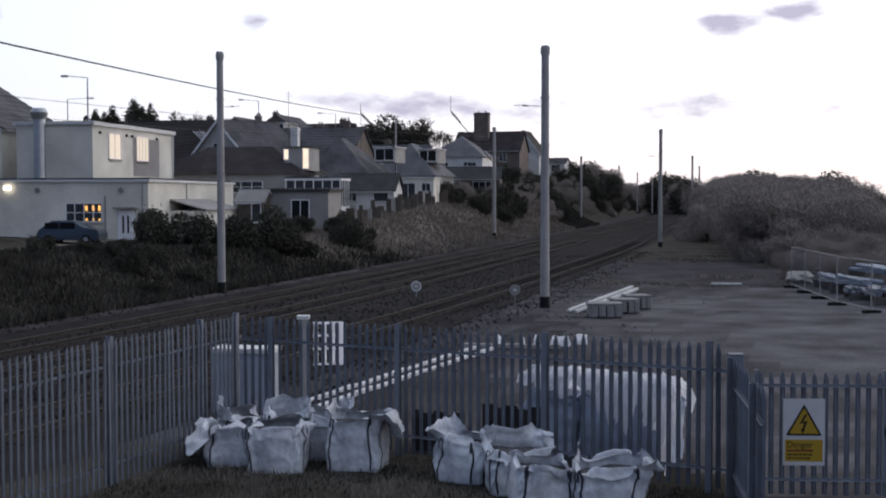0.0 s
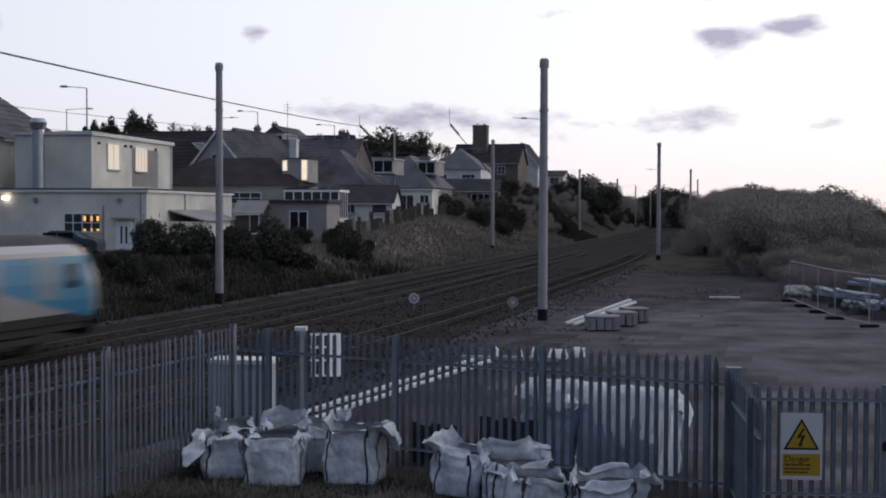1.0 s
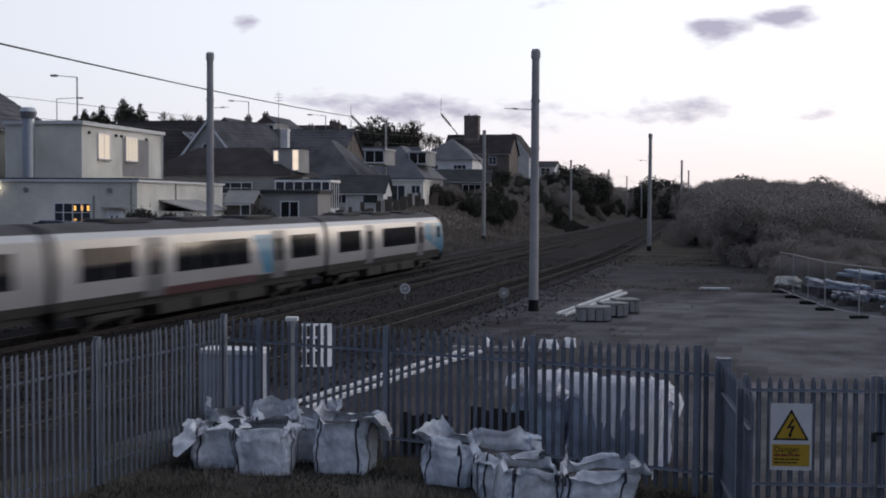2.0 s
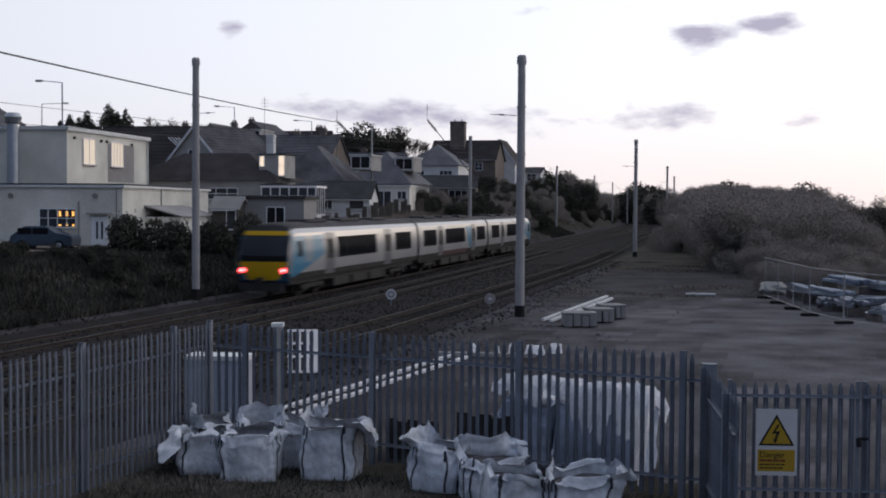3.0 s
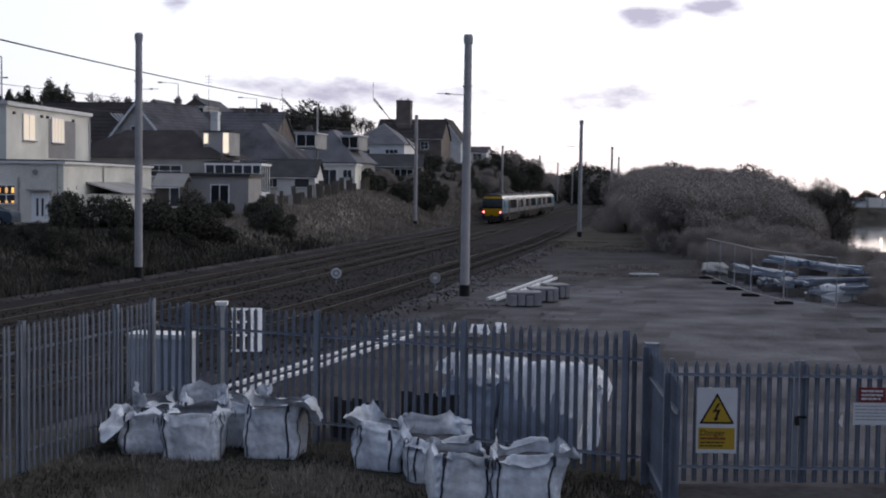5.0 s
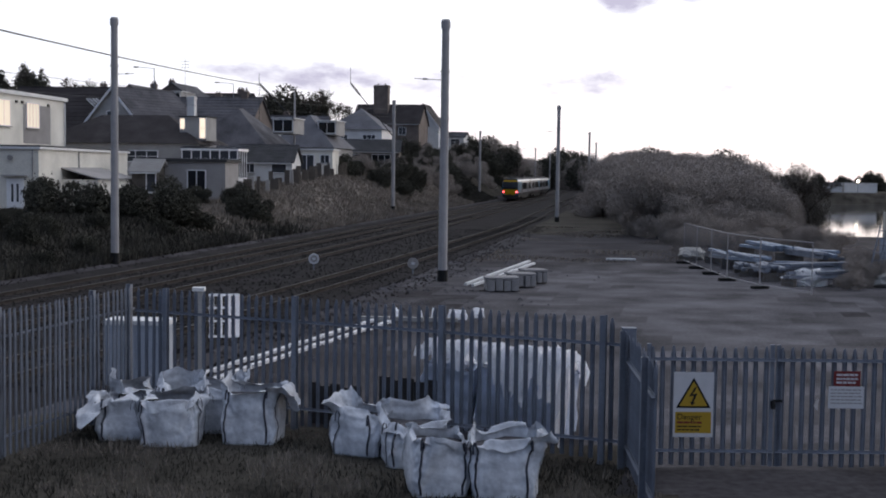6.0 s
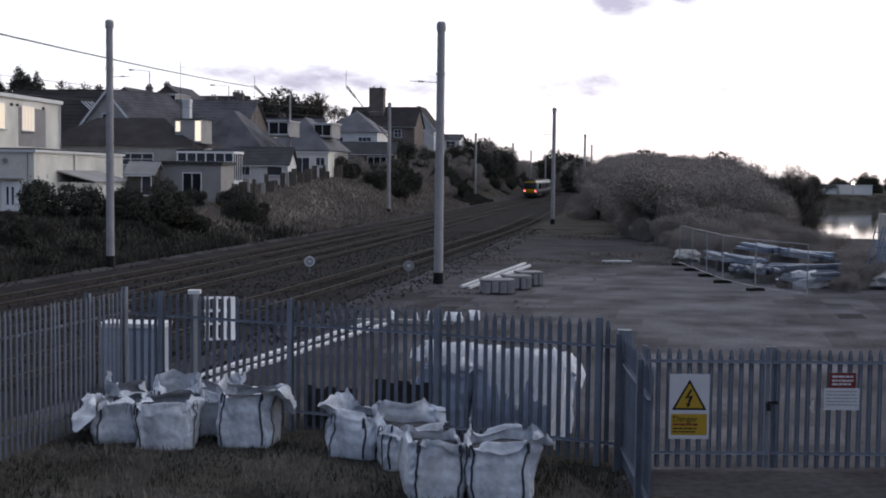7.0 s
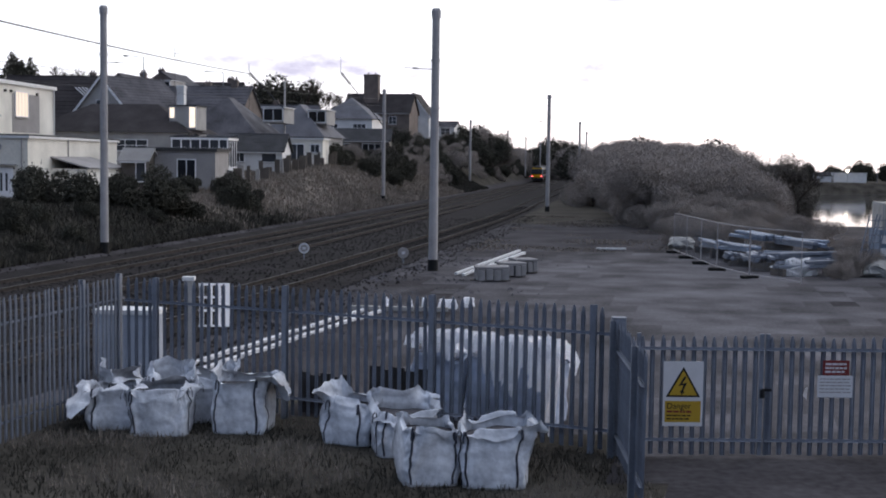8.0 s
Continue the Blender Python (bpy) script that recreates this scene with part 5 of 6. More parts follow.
# garden fences and a car on the bank
def garden_fence():
    t = thing("garden_fence", pose(0, 0, 0), "row of weathered garden fence posts and boards on the bank top", "fence")
    rnd = random.Random(5)
    for i in range(44):
        y = 101 + i * 1.0
        x = line_x(y) - 12.5 + 0.5 * math.sin(i)
        h = rnd.uniform(0.9, 1.7)
        z = ground_z(x, y)
        o = boxpart("board", (-0.12, 0.12 + rnd.random() * 0.5, -0.05, 0.05, -0.3, h), "wood" if rnd.random() < 0.75 else "pebble", t)
        o.matrix_basis = pose(x, y, z, 0, rnd.uniform(-3, 3), -14)


garden_fence()


def parked_car():
    x, y = -24.2, 80.0
    t = thing("parked_car", pose(x, y, ground_z(x, y) + 0.02, 0, 0, -6), "dark blue-grey hatchback parked before the house", "car")
    bm = bmesh.new()
    prism(bm, ((0, 0.25), (4.1, 0.25), (4.15, 0.75), (3.95, 0.95), (3.1, 1.0), (2.4, 1.48), (0.9, 1.5), (0.25, 1.0), (0.0, 0.8)), -0.82, 0.82)
    for v in bm.verts:
        v.co = Vector((v.co.y - 2, v.co.x * (0.8 if v.co.z > 1.2 else 1), v.co.z))
    bmesh.ops.bevel(bm, geom=list(bm.edges), offset=0.06, segments=2, affect="EDGES")
    part("body", bm, "car", t)
    for x0, x1 in ((-1.45, -0.55), (-0.45, 0.55)):
        for s in (-1, 1):
            boxpart("side_window", (x0, x1, s * 0.79 - 0.02, s * 0.79 + 0.02, 1.0, 1.38), "glass", t)
    for xx in (-1.2, 1.3):
        for s in (-0.8, 0.8):
            bm = bmesh.new()
            tube(bm, (xx, s - 0.1, 0.3), (xx, s + 0.1, 0.3), 0.31, 0.31, 16)
            wh = part("wheel", bm, "rubber", t)
            bm = bmesh.new()
            tube(bm, (xx, s - 0.11, 0.3), (xx, s + 0.11, 0.3), 0.18, 0.18, 10)
            part("rim", bm, "steel_flue", wh)


parked_car()


def street_lamp(x, y, z, h, reach, label):
    t = thing("street_lamp", pose(x, y, z), label, "street lamp", "street lamps on the hill")
    bm = bmesh.new()
    tube(bm, (0, 0, -4), (0, 0, h), 0.075, 0.05, 8)
    tube(bm, (0, 0, h), (reach, 0, h + 0.12), 0.035, 0.03, 6)
    part("column", bm, "galv", t)
    bm = bmesh.new()
    box(bm, min(reach, reach * 1.35), max(reach, reach * 1.35), -0.15, 0.15, h + 0.03, h + 0.2)
    bmesh.ops.bevel(bm, geom=list(bm.edges), offset=0.04, segments=1, affect="EDGES")
    part("lantern", bm, "concrete", t)


street_lamp(-27.5, 95.5, 6, 7.7, -1.5, "grey street lamp column with a side arm lantern")
street_lamp(-42.6, 140, 9, 6.6, 2.2, "grey street lamp column with a side arm lantern")
street_lamp(-22.5, 150, 9, 7.2, -1.8, "grey street lamp column with a side arm lantern")
street_lamp(-14.5, 165, 9, 6.6, -1.8, "grey street lamp column with a side arm lantern")
bm = bmesh.new()
tube(bm, (0, 0, -4), (0, 0, 6.4), 0.12, 0.09, 8)
tube(bm, (-0.3, 0, 2.2), (0.25, 0, 2.2), 0.3, 0.3, 8)
single("pole", bm, "mast", "slim grey pole with a small box among the houses", "pole", m=pose(-5.3, 135, 6.4))
for x, y, z, h in ((-15.6, 124, 11, 4.2), (-10.1, 150, 12, 3.0)):
    bm = bmesh.new()
    tube(bm, (0, 0, -2), (0, 0, h), 0.03, 0.02, 5)
    for k in range(4):
        tube(bm, (-0.4, 0, h - 0.3 - k * 0.3), (0.4, 0, h - 0.3 - k * 0.3), 0.015, seg=4)
    single("roof_aerial", bm, "wire", "thin rooftop television aerial", "aerial", "roof aerials", m=pose(x, y, z))

# ---------------------------------------------------------------- plants
def leaf_cloud(name, blobs, count, size, mat, seed, thin=0.5):
    """Small leaf-like triangles in overlapping uneven blobs (x, y, z, rx, ry, rz)."""
    rnd = np.random.RandomState(seed)
    vol = np.array([b[3] * b[4] * b[5] for b in blobs]) ** 0.7
    pick = rnd.choice(len(blobs), count, p=vol / vol.sum())
    B = np.array(blobs)[pick]
    d = rnd.normal(size=(count, 3))
    d /= np.linalg.norm(d, axis=1)[:, None]
    r = 1 - np.abs(rnd.normal(scale=0.22, size=count))
    r *= 0.86 + 0.28 * np.sin(d[:, 0] * 7 + B[:, 0]) * np.sin(d[:, 1] * 6 + B[:, 1]) * np.sin(d[:, 2] * 5 + 1)
    r *= 1 + 0.3 * rnd.rand(count) * (rnd.rand(count) < 0.1)
    c = B[:, :3] + d * r[:, None] * B[:, 3:]
    a = rnd.normal(size=(count, 3))
    a /= np.linalg.norm(a, axis=1)[:, None]
    b = np.cross(a, rnd.normal(size=(count, 3)))
    b /= np.linalg.norm(b, axis=1)[:, None]
    s = size * rnd.uniform(0.6, 1.5, size=(count, 1))
    verts = np.concatenate([c + a * s, c - a * s * 0.6 + b * s * thin, c - a * s * 0.6 - b * s * thin], 1).reshape(-1, 3)
    verts[:, 2] = np.maximum(verts[:, 2], -0.2)
    return raw(name, verts.tolist(), [(i * 3, i * 3 + 1, i * 3 + 2) for i in range(count)], mat)


def bush_blobs(rnd, w, h, n):
    out = []
    for _ in range(n):
        a, q = rnd.uniform(0, 6.28), rnd.random() ** 0.5
        r = rnd.uniform(0.22, 0.42)
        z = rnd.uniform(0.15, 0.85) * (1 - 0.45 * q * q)
        out.append((math.cos(a) * q * w * 0.36, math.sin(a) * q * w * 0.36, z * h, r * w * 0.6, r * w * 0.6, min(r * h * 0.75, h - z * h + 0.2)))
    return out


def plant(name, crown_me, x, y, z, s, turn, label, category, group, trunk_h=0.6, r=0.08):
    t = thing(name, Matrix.Translation((x, y, z)) @ Matrix.Rotation(turn, 4, "Z"), label, category, group)
    o = part("crown", crown_me, "leaf", t)
    o.scale = (s, s, s)
    bm = bmesh.new()
    rnd = random.Random(int(x * 7 + y))
    tube(bm, (0, 0, -0.6), (0, 0, trunk_h * s), r * s * 1.4, r * s, 7)
    for i in range(5):
        a = i * 1.3 + rnd.random()
        tube(bm, (0, 0, trunk_h * s * 0.4), (math.cos(a) * s * trunk_h * 0.6, math.sin(a) * s * trunk_h * 0.6, trunk_h * s * 1.5), r * s * 0.6, r * s * 0.2, 5)
    part("trunk", bm, "bark", t)
    return t


rnd = random.Random(11)
BUSH = [leaf_cloud("crown", bush_blobs(rnd, 3.0, 2.4, 9), 9500, 0.06, "leaf", i) for i in range(3)]
SCRUB = [leaf_cloud("crown", bush_blobs(rnd, 6.0, 4.2, 12), 42000, 0.062, "scrub", 20 + i, thin=0.22) for i in range(4)]
DARK = [leaf_cloud("crown", bush_blobs(rnd, 6.0, 5.0, 12), 8000, 0.135, "leaf", 40 + i) for i in range(2)]

SHORE = leaf_cloud("crown", bush_blobs(random.Random(5), 5.6, 6.3, 16), 46000, 0.062, "twig", 77, thin=0.35)


def on_ground(x, y):
    return ground_z(x, y) - 0.1


# evergreen bushes along the bank top
for i, (x, y, s) in enumerate(((-15.9, 72, 1.5), (-14.3, 73, 0.85), (-17.6, 68, 0.4), (-12.6, 74, 1.3), (-11.0, 75, 1.3), (-9.3, 77, 1.1), (-19.5, 66, 0.35),
                               (-7.1, 87, 1.05), (-6.0, 88, 1.0), (-12.8, 54, 0.45), (-14.5, 58, 0.7), (-16.4, 60, 0.5), (-12.2, 60, 0.6), (-14.0, 62, 0.5), (-21.8, 67, 0.5), (-15.5, 64, 0.5), (-18.0, 62, 0.5), (-13.0, 67, 0.5), (-10.3, 72, 0.5), (-20.5, 61, 0.55),
                               (-1.6, 141, 1.0), (3.0, 150, 1.15), (6.0, 152, 1.3), (8.6, 158, 1.4), (0.6, 141, 1.2), (-7.9, 93.0, 0.9), (-10.9, 92.5, 0.8), (-23.5, 63, 0.6))):
    plant("evergreen_bush", BUSH[i % 3], x, y, on_ground(x, y), s * 1.08, i * 1.7, "dense dark evergreen bush on the railway bank", "bush", "bushes on the bank")

# dark trees among the houses and on the far bank
for i, (x, y, s, z) in enumerate(((-8.4, 203, 1.5, 10.2), (-10.8, 205, 1.25, 10.2), (-6.0, 204, 1.35, 10.0), (-9.4, 200, 1.1, 9.6))):
    plant("garden_tree", (DARK[0], DARK[1])[i % 2], x, y, z, s * 1.2, i * 2.0, "large dark evergreen garden tree on the hill", "tree", "garden trees", 2.0, 0.2)
for i, (x, y, z, s) in enumerate(((8.5, 208, 5.6, 0.95), (11.5, 210, 5.8, 1.0), (14.5, 216, 5.2, 1.1), (17.5, 222, 3.6, 0.95), (20.0, 226, 3.6, 1.0), (5.5, 204, 5.8, 0.8), (23.6, 236, 4.4, 1.45), (26.2, 240, 5.0, 1.5), (28.9, 243, 5.4, 1.5), (31.6, 246, 5.4, 1.35), (33.6, 248, 4.4, 1.15), (35.2, 248, 3.6, 1.0), (30.2, 238, 4.0, 1.3), (27.0, 232, 4.0, 1.2))):
    plant("garden_tree", (DARK + SCRUB)[i % 6], x, y, z, s, i * 2.0, "dark garden tree below the hilltop houses", "tree", "garden trees", 1.5, 0.12)
rnd = random.Random(3)
for i in range(96):
    y = rnd.uniform(182, 330)
    x = line_x(y) - rnd.uniform(8, 34)
    if x < 0.086 * y + 1 or rnd.random() < 0.15:
        continue
    plant("bank_tree", (DARK + SCRUB)[i % 6], x, y, on_ground(x, y) - 0.5, rnd.uniform(0.9, 1.5) * (0.75 + 0.5 * smooth(10, 20, line_x(y) - x)), i, "dark overgrown tree on the cutting slope", "tree", "trees on the cutting slope", 1.5, 0.12)
for i in range(34):
    y = 330 + i * 4
    x = line_x(330) + rnd.uniform(-30, 75)
    plant("far_tree", (DARK + SCRUB)[i % 6], x, y, -1, rnd.uniform(2.3, 3.1), i, "dark tree closing the far end of the line", "tree", "trees at the far end of the line", 1.5, 0.15)
for i in range(9):
    plant("far_tree", (DARK + SCRUB)[i % 6], 55 + i * 3.6, 408 + (i % 3) * 9, -1, 2.75 + 0.2 * (i % 2), i, "dark tree closing the far end of the line", "tree", "trees at the far end of the line", 1.5, 0.15)
for i in range(100):
    y = rnd.uniform(138, 345)
    u = rnd.uniform(6.5 - 1.8 * smooth(170, 200, y), 15)
    x = line_x(y) - u
    plant("cutting_bush", (SCRUB[0], DARK[0], SCRUB[2], DARK[1])[i % 4], x, y, on_ground(x, y) - 0.2, rnd.uniform(0.5, 0.85) * 0.95, i, "dark tangled bush on the cutting slope", "bush", "bushes on the cutting slope", 0.8, 0.06)
# bare scrub between the line and the water
n = 0
for i in range(2600):
    y = rnd.uniform(80, 310)
    u = rnd.uniform(14.5, 40)
    edge = 22.5 - 8.5 * smooth(80, 135, y)
    if u < edge + 2 * noise.noise((y * 0.1, 0, 0)) or u > edge + 20 or n >= 190:
        continue
    x = line_x(y) + u
    if x > 0.358 * y - 0.5:
        continue
    n += 1
    gz = max(on_ground(x, y), -2.5)
    s = (0.55 + 0.45 * smooth(0, 11 - 6 * smooth(110, 160, y), u - edge)) * (4.0 + 0.022 * y - 1.6 * smooth(0.322, 0.352, x / y) - gz) / 4.3 * rnd.uniform(0.8, 1.1)
    plant("scrub_bush", SCRUB[n % 4], x, y, max(on_ground(x, y), -2.5), s, n * 1.1, "leafless brown scrub thicket beside the railway", "bush", "scrub beside the railway", 1.2, 0.06)
for i in range(50):
    y = rnd.uniform(84, 125)
    x = y * rnd.uniform(0.255, 0.352)
    gz = max(on_ground(x, y), -2.5)
    plant("scrub_bush", SCRUB[i % 4], x, y, gz, (4.2 + 0.0165 * y - 1.5 * smooth(0.322, 0.352, x / y) - gz) / 4.3 * rnd.uniform(0.8, 1.08), i * 0.7, "leafless brown scrub thicket beside the railway", "bush", "scrub beside the railway", 1.2, 0.06)
for i in range(30):
    y = 170 + i * 5
    x = line_x(y) + rnd.uniform(16, 26)
    plant("lineside_tree", SCRUB[i % 4], x, y, on_ground(x, y), (4.6 + 0.02 * y) / 4.4 * rnd.uniform(0.8, 1.08), i, "brown overgrown tree beside the far line", "tree", "trees beside the far line", 1.5, 0.1)
for i in range(40):
    y = rnd.uniform(74, 90)
    x = y * rnd.uniform(0.27, 0.37)
    plant("scrub_bush", SCRUB[i % 4], x, y, max(on_ground(x, y), -2.5), rnd.uniform(0.36, 0.62), i * 0.9, "low tangled brown scrub at the yard edge", "bush", "scrub beside the railway", 1.0, 0.05)
for i, (x, y, s) in enumerate(((37.7, 100, 1.02), (36.6, 101, 0.9), (38.8, 102, 0.86))):
    plant("shore_bush", SHORE, x, y, -0.7, s, i, "large dark rounded bush by the water", "bush", "bushes by the water", 1.0, 0.1)


for i, (x, y, s) in enumerate(((20.3, 47.6, 0.3), (21.2, 48.0, 0.34), (19.8, 46.4, 0.2), (22.2, 51.0, 0.4), (23.0, 55.0, 0.5), (21.5, 62.0, 0.5), (24.0, 60.0, 0.55), (19.0, 66.0, 0.45), (22.0, 68.0, 0.5))):
    plant("dead_brush", SCRUB[i % 4], x, y, -0.05, s, i * 1.3, "heap of dead brown brush at the yard edge", "brush heap", "brush heaps", 0.6, 0.04)


def conifer(x, y, z, h, w):
    t = thing("conifer", pose(x, y, z), "dark pointed conifer against the sky", "tree", "conifers behind the houses")
    blobs = [(0, 0, h * (0.12 + 0.78 * k / 8), w * 1.75 * (1 - (k / 9) ** 1.7), w * 1.75 * (1 - (k / 9) ** 1.7), h * 0.12) for k in range(9)]
    part("crown", leaf_cloud("crown", blobs, 7000, 0.17, "leaf", int(abs(x) * 10)), "leaf", t)
    bm = bmesh.new()
    tube(bm, (0, 0, -3), (0, 0, h * 0.9), 0.2, 0.04, 7)
    part("trunk", bm, "bark", t)


for x, top, w in ((-42.3, 15.2, 1.2), (-40.2, 15.7, 1.3), (-37.6, 16.6, 1.6), (-35.6, 15.9, 1.4), (-43.4, 14.4, 1.2), (-36.6, 15.6, 1.5), (-41.2, 14.8, 1.4)):
    conifer(x, 150, 8.6, top - 8.6, w)


def bare_tree(x, y, z, h, seed, name="bare_tree", label="leafless winter tree with fine branching twigs"):
    t = thing(name, pose(x, y, z), label, "tree", "bare trees")
    rnd = random.Random(seed)
    bm = bmesh.new()
    twigs = bmesh.new()

    def grow(p, d, L, r, depth):
        q = p + d * L
        tube(bm if depth < 3 else twigs, p, q, r, r * 0.65, 5 if depth < 3 else 3)
        if depth >= 6:
            return
        for _ in range(3 if depth < 5 else 2):
            nd = (d + Vector((rnd.uniform(-1, 1), rnd.uniform(-1, 1), rnd.uniform(-0.25, 0.6))) * 0.75).normalized()
            grow(q, nd, L * rnd.uniform(0.6, 0.85), max(r * 0.62, 0.028), depth + 1)

    grow(Vector((0, 0, -1)), Vector((0, 0, 1)), h * 0.28, h * 0.022, 0)
    part("trunk", bm, "bark", t)
    part("crown", twigs, "bark", t)


bare_tree(-30.5, 150, 8.5, 8.2, 1)
bare_tree(-3.6, 200, 9.5, 9.0, 2)
bare_tree(-1.2, 202, 9, 7.6, 5)
bare_tree(44.5, 118, -1.0, 7.0, 3)
bare_tree(38.0, 98, -0.6, 7.2, 4)


def grass_tufts():
    """Long dry grass on the bank and in the fenced corner."""
    rnd = np.random.RandomState(8)
    both = {"blade": ([], []), "straw": ([], [])}

    def tuft(x, y, z, h, w, mat):
        verts, faces = both[mat]
        b = len(verts)
        a = rnd.uniform(0, 6.28)
        lx, ly = rnd.normal(scale=0.35, size=2) * h
        dx, dy = math.cos(a) * w, math.sin(a) * w
        verts.extend(((x - dx, y - dy, z - 0.02), (x + dx, y + dy, z - 0.02), (x + lx, y + ly, z + h)))
        faces.append((b, b + 1, b + 2))

    for _ in range(95000):
        y = 28 + 175 * rnd.random_sample() ** 1.5
        u = -3.3 - 15 * rnd.random_sample() ** 1.3
        x = line_x(y) + u
        if abs(x) > 0.45 * y + 2:
            continue
        k = 0.5 + 0.5 * noise.noise((x * 0.25, y * 0.25, 1))
        pale = noise.noise((x * 0.16, y * 0.16, 12)) + (y - 84) / 20
        tuft(x, y, ground_z(x, y), (0.1 + 0.5 * k) * rnd.uniform(0.5, 1.3), 0.025 + 0.0004 * y, "straw" if pale > rnd.uniform(-0.3, 0.3) and y < 170 + 10 * k else "blade")
    for _ in range(30000):
        x, y = rnd.uniform(-7, 4.4), rnd.uniform(12, 22.5)
        if y > 20.3 - 0.53 * x + 0.1 or x < -3.75 - 0.333 * (22.6 - y):
            continue
        k = 0.5 + 0.5 * noise.noise((x * 0.9, y * 0.9, 2))
        pale = noise.noise((x * 0.8, y * 0.8, 15)) + 0.5 * noise.noise((x * 2.2, y * 2.2, 3))
        tuft(x, y, ground_z(x, y), (0.03 + 0.13 * k) * rnd.uniform(0.4, 1.4), 0.012, "straw" if pale > 0.12 + rnd.uniform(-0.15, 0.15) else "blade")
    for _ in range(9000):
        y = rnd.uniform(60, 100)
        x = line_x(y) + rnd.uniform(13, 24)
        k = noise.noise((x * 0.2, y * 0.2, 4))
        if k > 0:
            tuft(x, y, ground_z(x, y), 0.35 * k * rnd.uniform(0.5, 1.4), 0.05, "straw")
    tagged(new("dry_grass", raw("dry_grass", *both["straw"], "straw")), "pale dry grass on the bank and in the fenced corner", "grass", kind="stuff")
    tagged(new("rough_grass", raw("rough_grass", *both["blade"], "blade")), "dark olive rough grass on the banks", "grass", kind="stuff")


grass_tufts()


def far_shore():
    bm = bmesh.new()
    bmesh.ops.create_grid(bm, x_segments=60, y_segments=60, size=1)
    for v in bm.verts:
        k = 1 - abs(v.co.y)
        v.co = Vector((330 + v.co.x * 260, 424 + v.co.y * 62 + 0.2 * (v.co.x * 260), -3.6 + 3.8 * smooth(0, 0.12, k) + 0.4 * noise.noise((v.co.x * 20, v.co.y * 4, 0))))
    single("far_shore", bm, "grass", "low dark far shore beyond the water", "shore", kind="structure")
    for i in range(56):
        x = 118 + i * 3.6 + rnd.uniform(-2, 2)
        y = 392 + 0.2 * (x - 330) + rnd.uniform(-3, 18)
        plant("shore_tree", DARK[i % 2], x, y, 0.0, rnd.uniform(0.95, 1.45), i, "dark tree on the far shore", "tree", "trees on the far shore", 1.5, 0.15)
    t = house("shore_building", pose(146, 341, 0.1, 0, 0, -12), 9, 8, 2.6, 2.6, "white", "felt", "low white building on the far shore", kind="flat")
    house("shore_building", pose(138.2, 340, 0.1, 0, 0, -12), 4, 6, 1.8, 2.6, "white", "felt", "low white building on the far shore", axis="x")
    for x, y, z, r in ((143.0, 334, 3.3, 0.42), (153.5, 338, 5.0, 0.34), (157, 335, 0.9, 0.22), (160, 335, 0.9, 0.2)):
        s = thing("shore_lamp", pose(x, y, 0), "lit white lamp on a post by the far shore", "lamp", "lamps on the far shore")
        bm = bmesh.new()
        tube(bm, (0, 0, -1), (0, 0, z), 0.08, 0.06, 6)
        part("post", bm, "galv", s)
        bm = bmesh.new()
        bmesh.ops.create_icosphere(bm, subdivisions=2, radius=r, matrix=Matrix.Translation((0, 0, z)))
        part("lantern", bm, "lamp_white", s, "glowing lantern")


far_shore()

# ---------------------------------------------------------------- the train
CAR, WIDE, FLOOR, CANT, ROOF = 24.4, 1.36, 1.05, 3.2, 3.72


def side_outline():
    """Half section of the body from sill to roof crown: (offset, height)."""
    return ((1.27, 0.95), (1.33, 1.25), (WIDE, 1.7), (1.35, 2.3), (1.3, 2.9), (1.24, CANT), (1.1, 3.42), (0.8, 3.6), (0.4, 3.7), (0.0, ROOF))


def shell(y0, y1, k0, k1, taper=()):
    """The strip k0..k1 of the section, on both sides, from y0 to y1. taper: (y, narrowing, drop, rake) rows; rake leans
    the upper part back from the nose."""
    bm = bmesh.new()
    sec = side_outline()[k0:k1 + 1]
    rows_of = taper or ((y0, 1, 0, 0), (y1, 1, 0, 0))
    for s in (-1, 1):
        rows = []
        for y, f, dz, rake in rows_of:
            rows.append([bm.verts.new((s * a * f, y + rake * 0.33 * max(z - 1.9, 0) ** 1.5, z + dz * smooth(1.6, 3.7, z))) for a, z in sec])
        for i in range(len(rows) - 1):
            for j in range(len(sec) - 1):
                bm.faces.new((rows[i][j], rows[i][j + 1], rows[i + 1][j + 1], rows[i + 1][j]))
    return bm


def side_plate(y0, y1, z0, z1, out, pts=None, sides=(-1, 1)):
    """A plate on the body side that follows its bulge."""
    sec = side_outline()

    def off(z):
        for (a, b), (c, e) in zip(sec, sec[1:]):
            if b <= z <= e:
                return a + (c - a) * (z - b) / (e - b)
        return sec[0][0]

    bm = bmesh.new()
    for s in sides:
        n = 10
        rows = []
        for i in range(n + 1):
            z = z0 + (z1 - z0) * i / n
            ya, yb = (y0, y1) if pts is None else pts(i / n)
            rows.append([bm.verts.new((s * (off(z) + o), y, z)) for y in (ya, yb) for o in (0.0, out)])
        for a, b in zip(rows, rows[1:]):
            bm.faces.new((a[1], b[1], b[3], a[3]))
            bm.faces.new((a[0], b[0], b[1], a[1]))
            bm.faces.new((a[2], a[3], b[3], b[2]))
        bm.faces.new((rows[0][0], rows[0][1], rows[0][3], rows[0][2]))
        bm.faces.new((rows[-1][0], rows[-1][2], rows[-1][3], rows[-1][1]))
    return bm


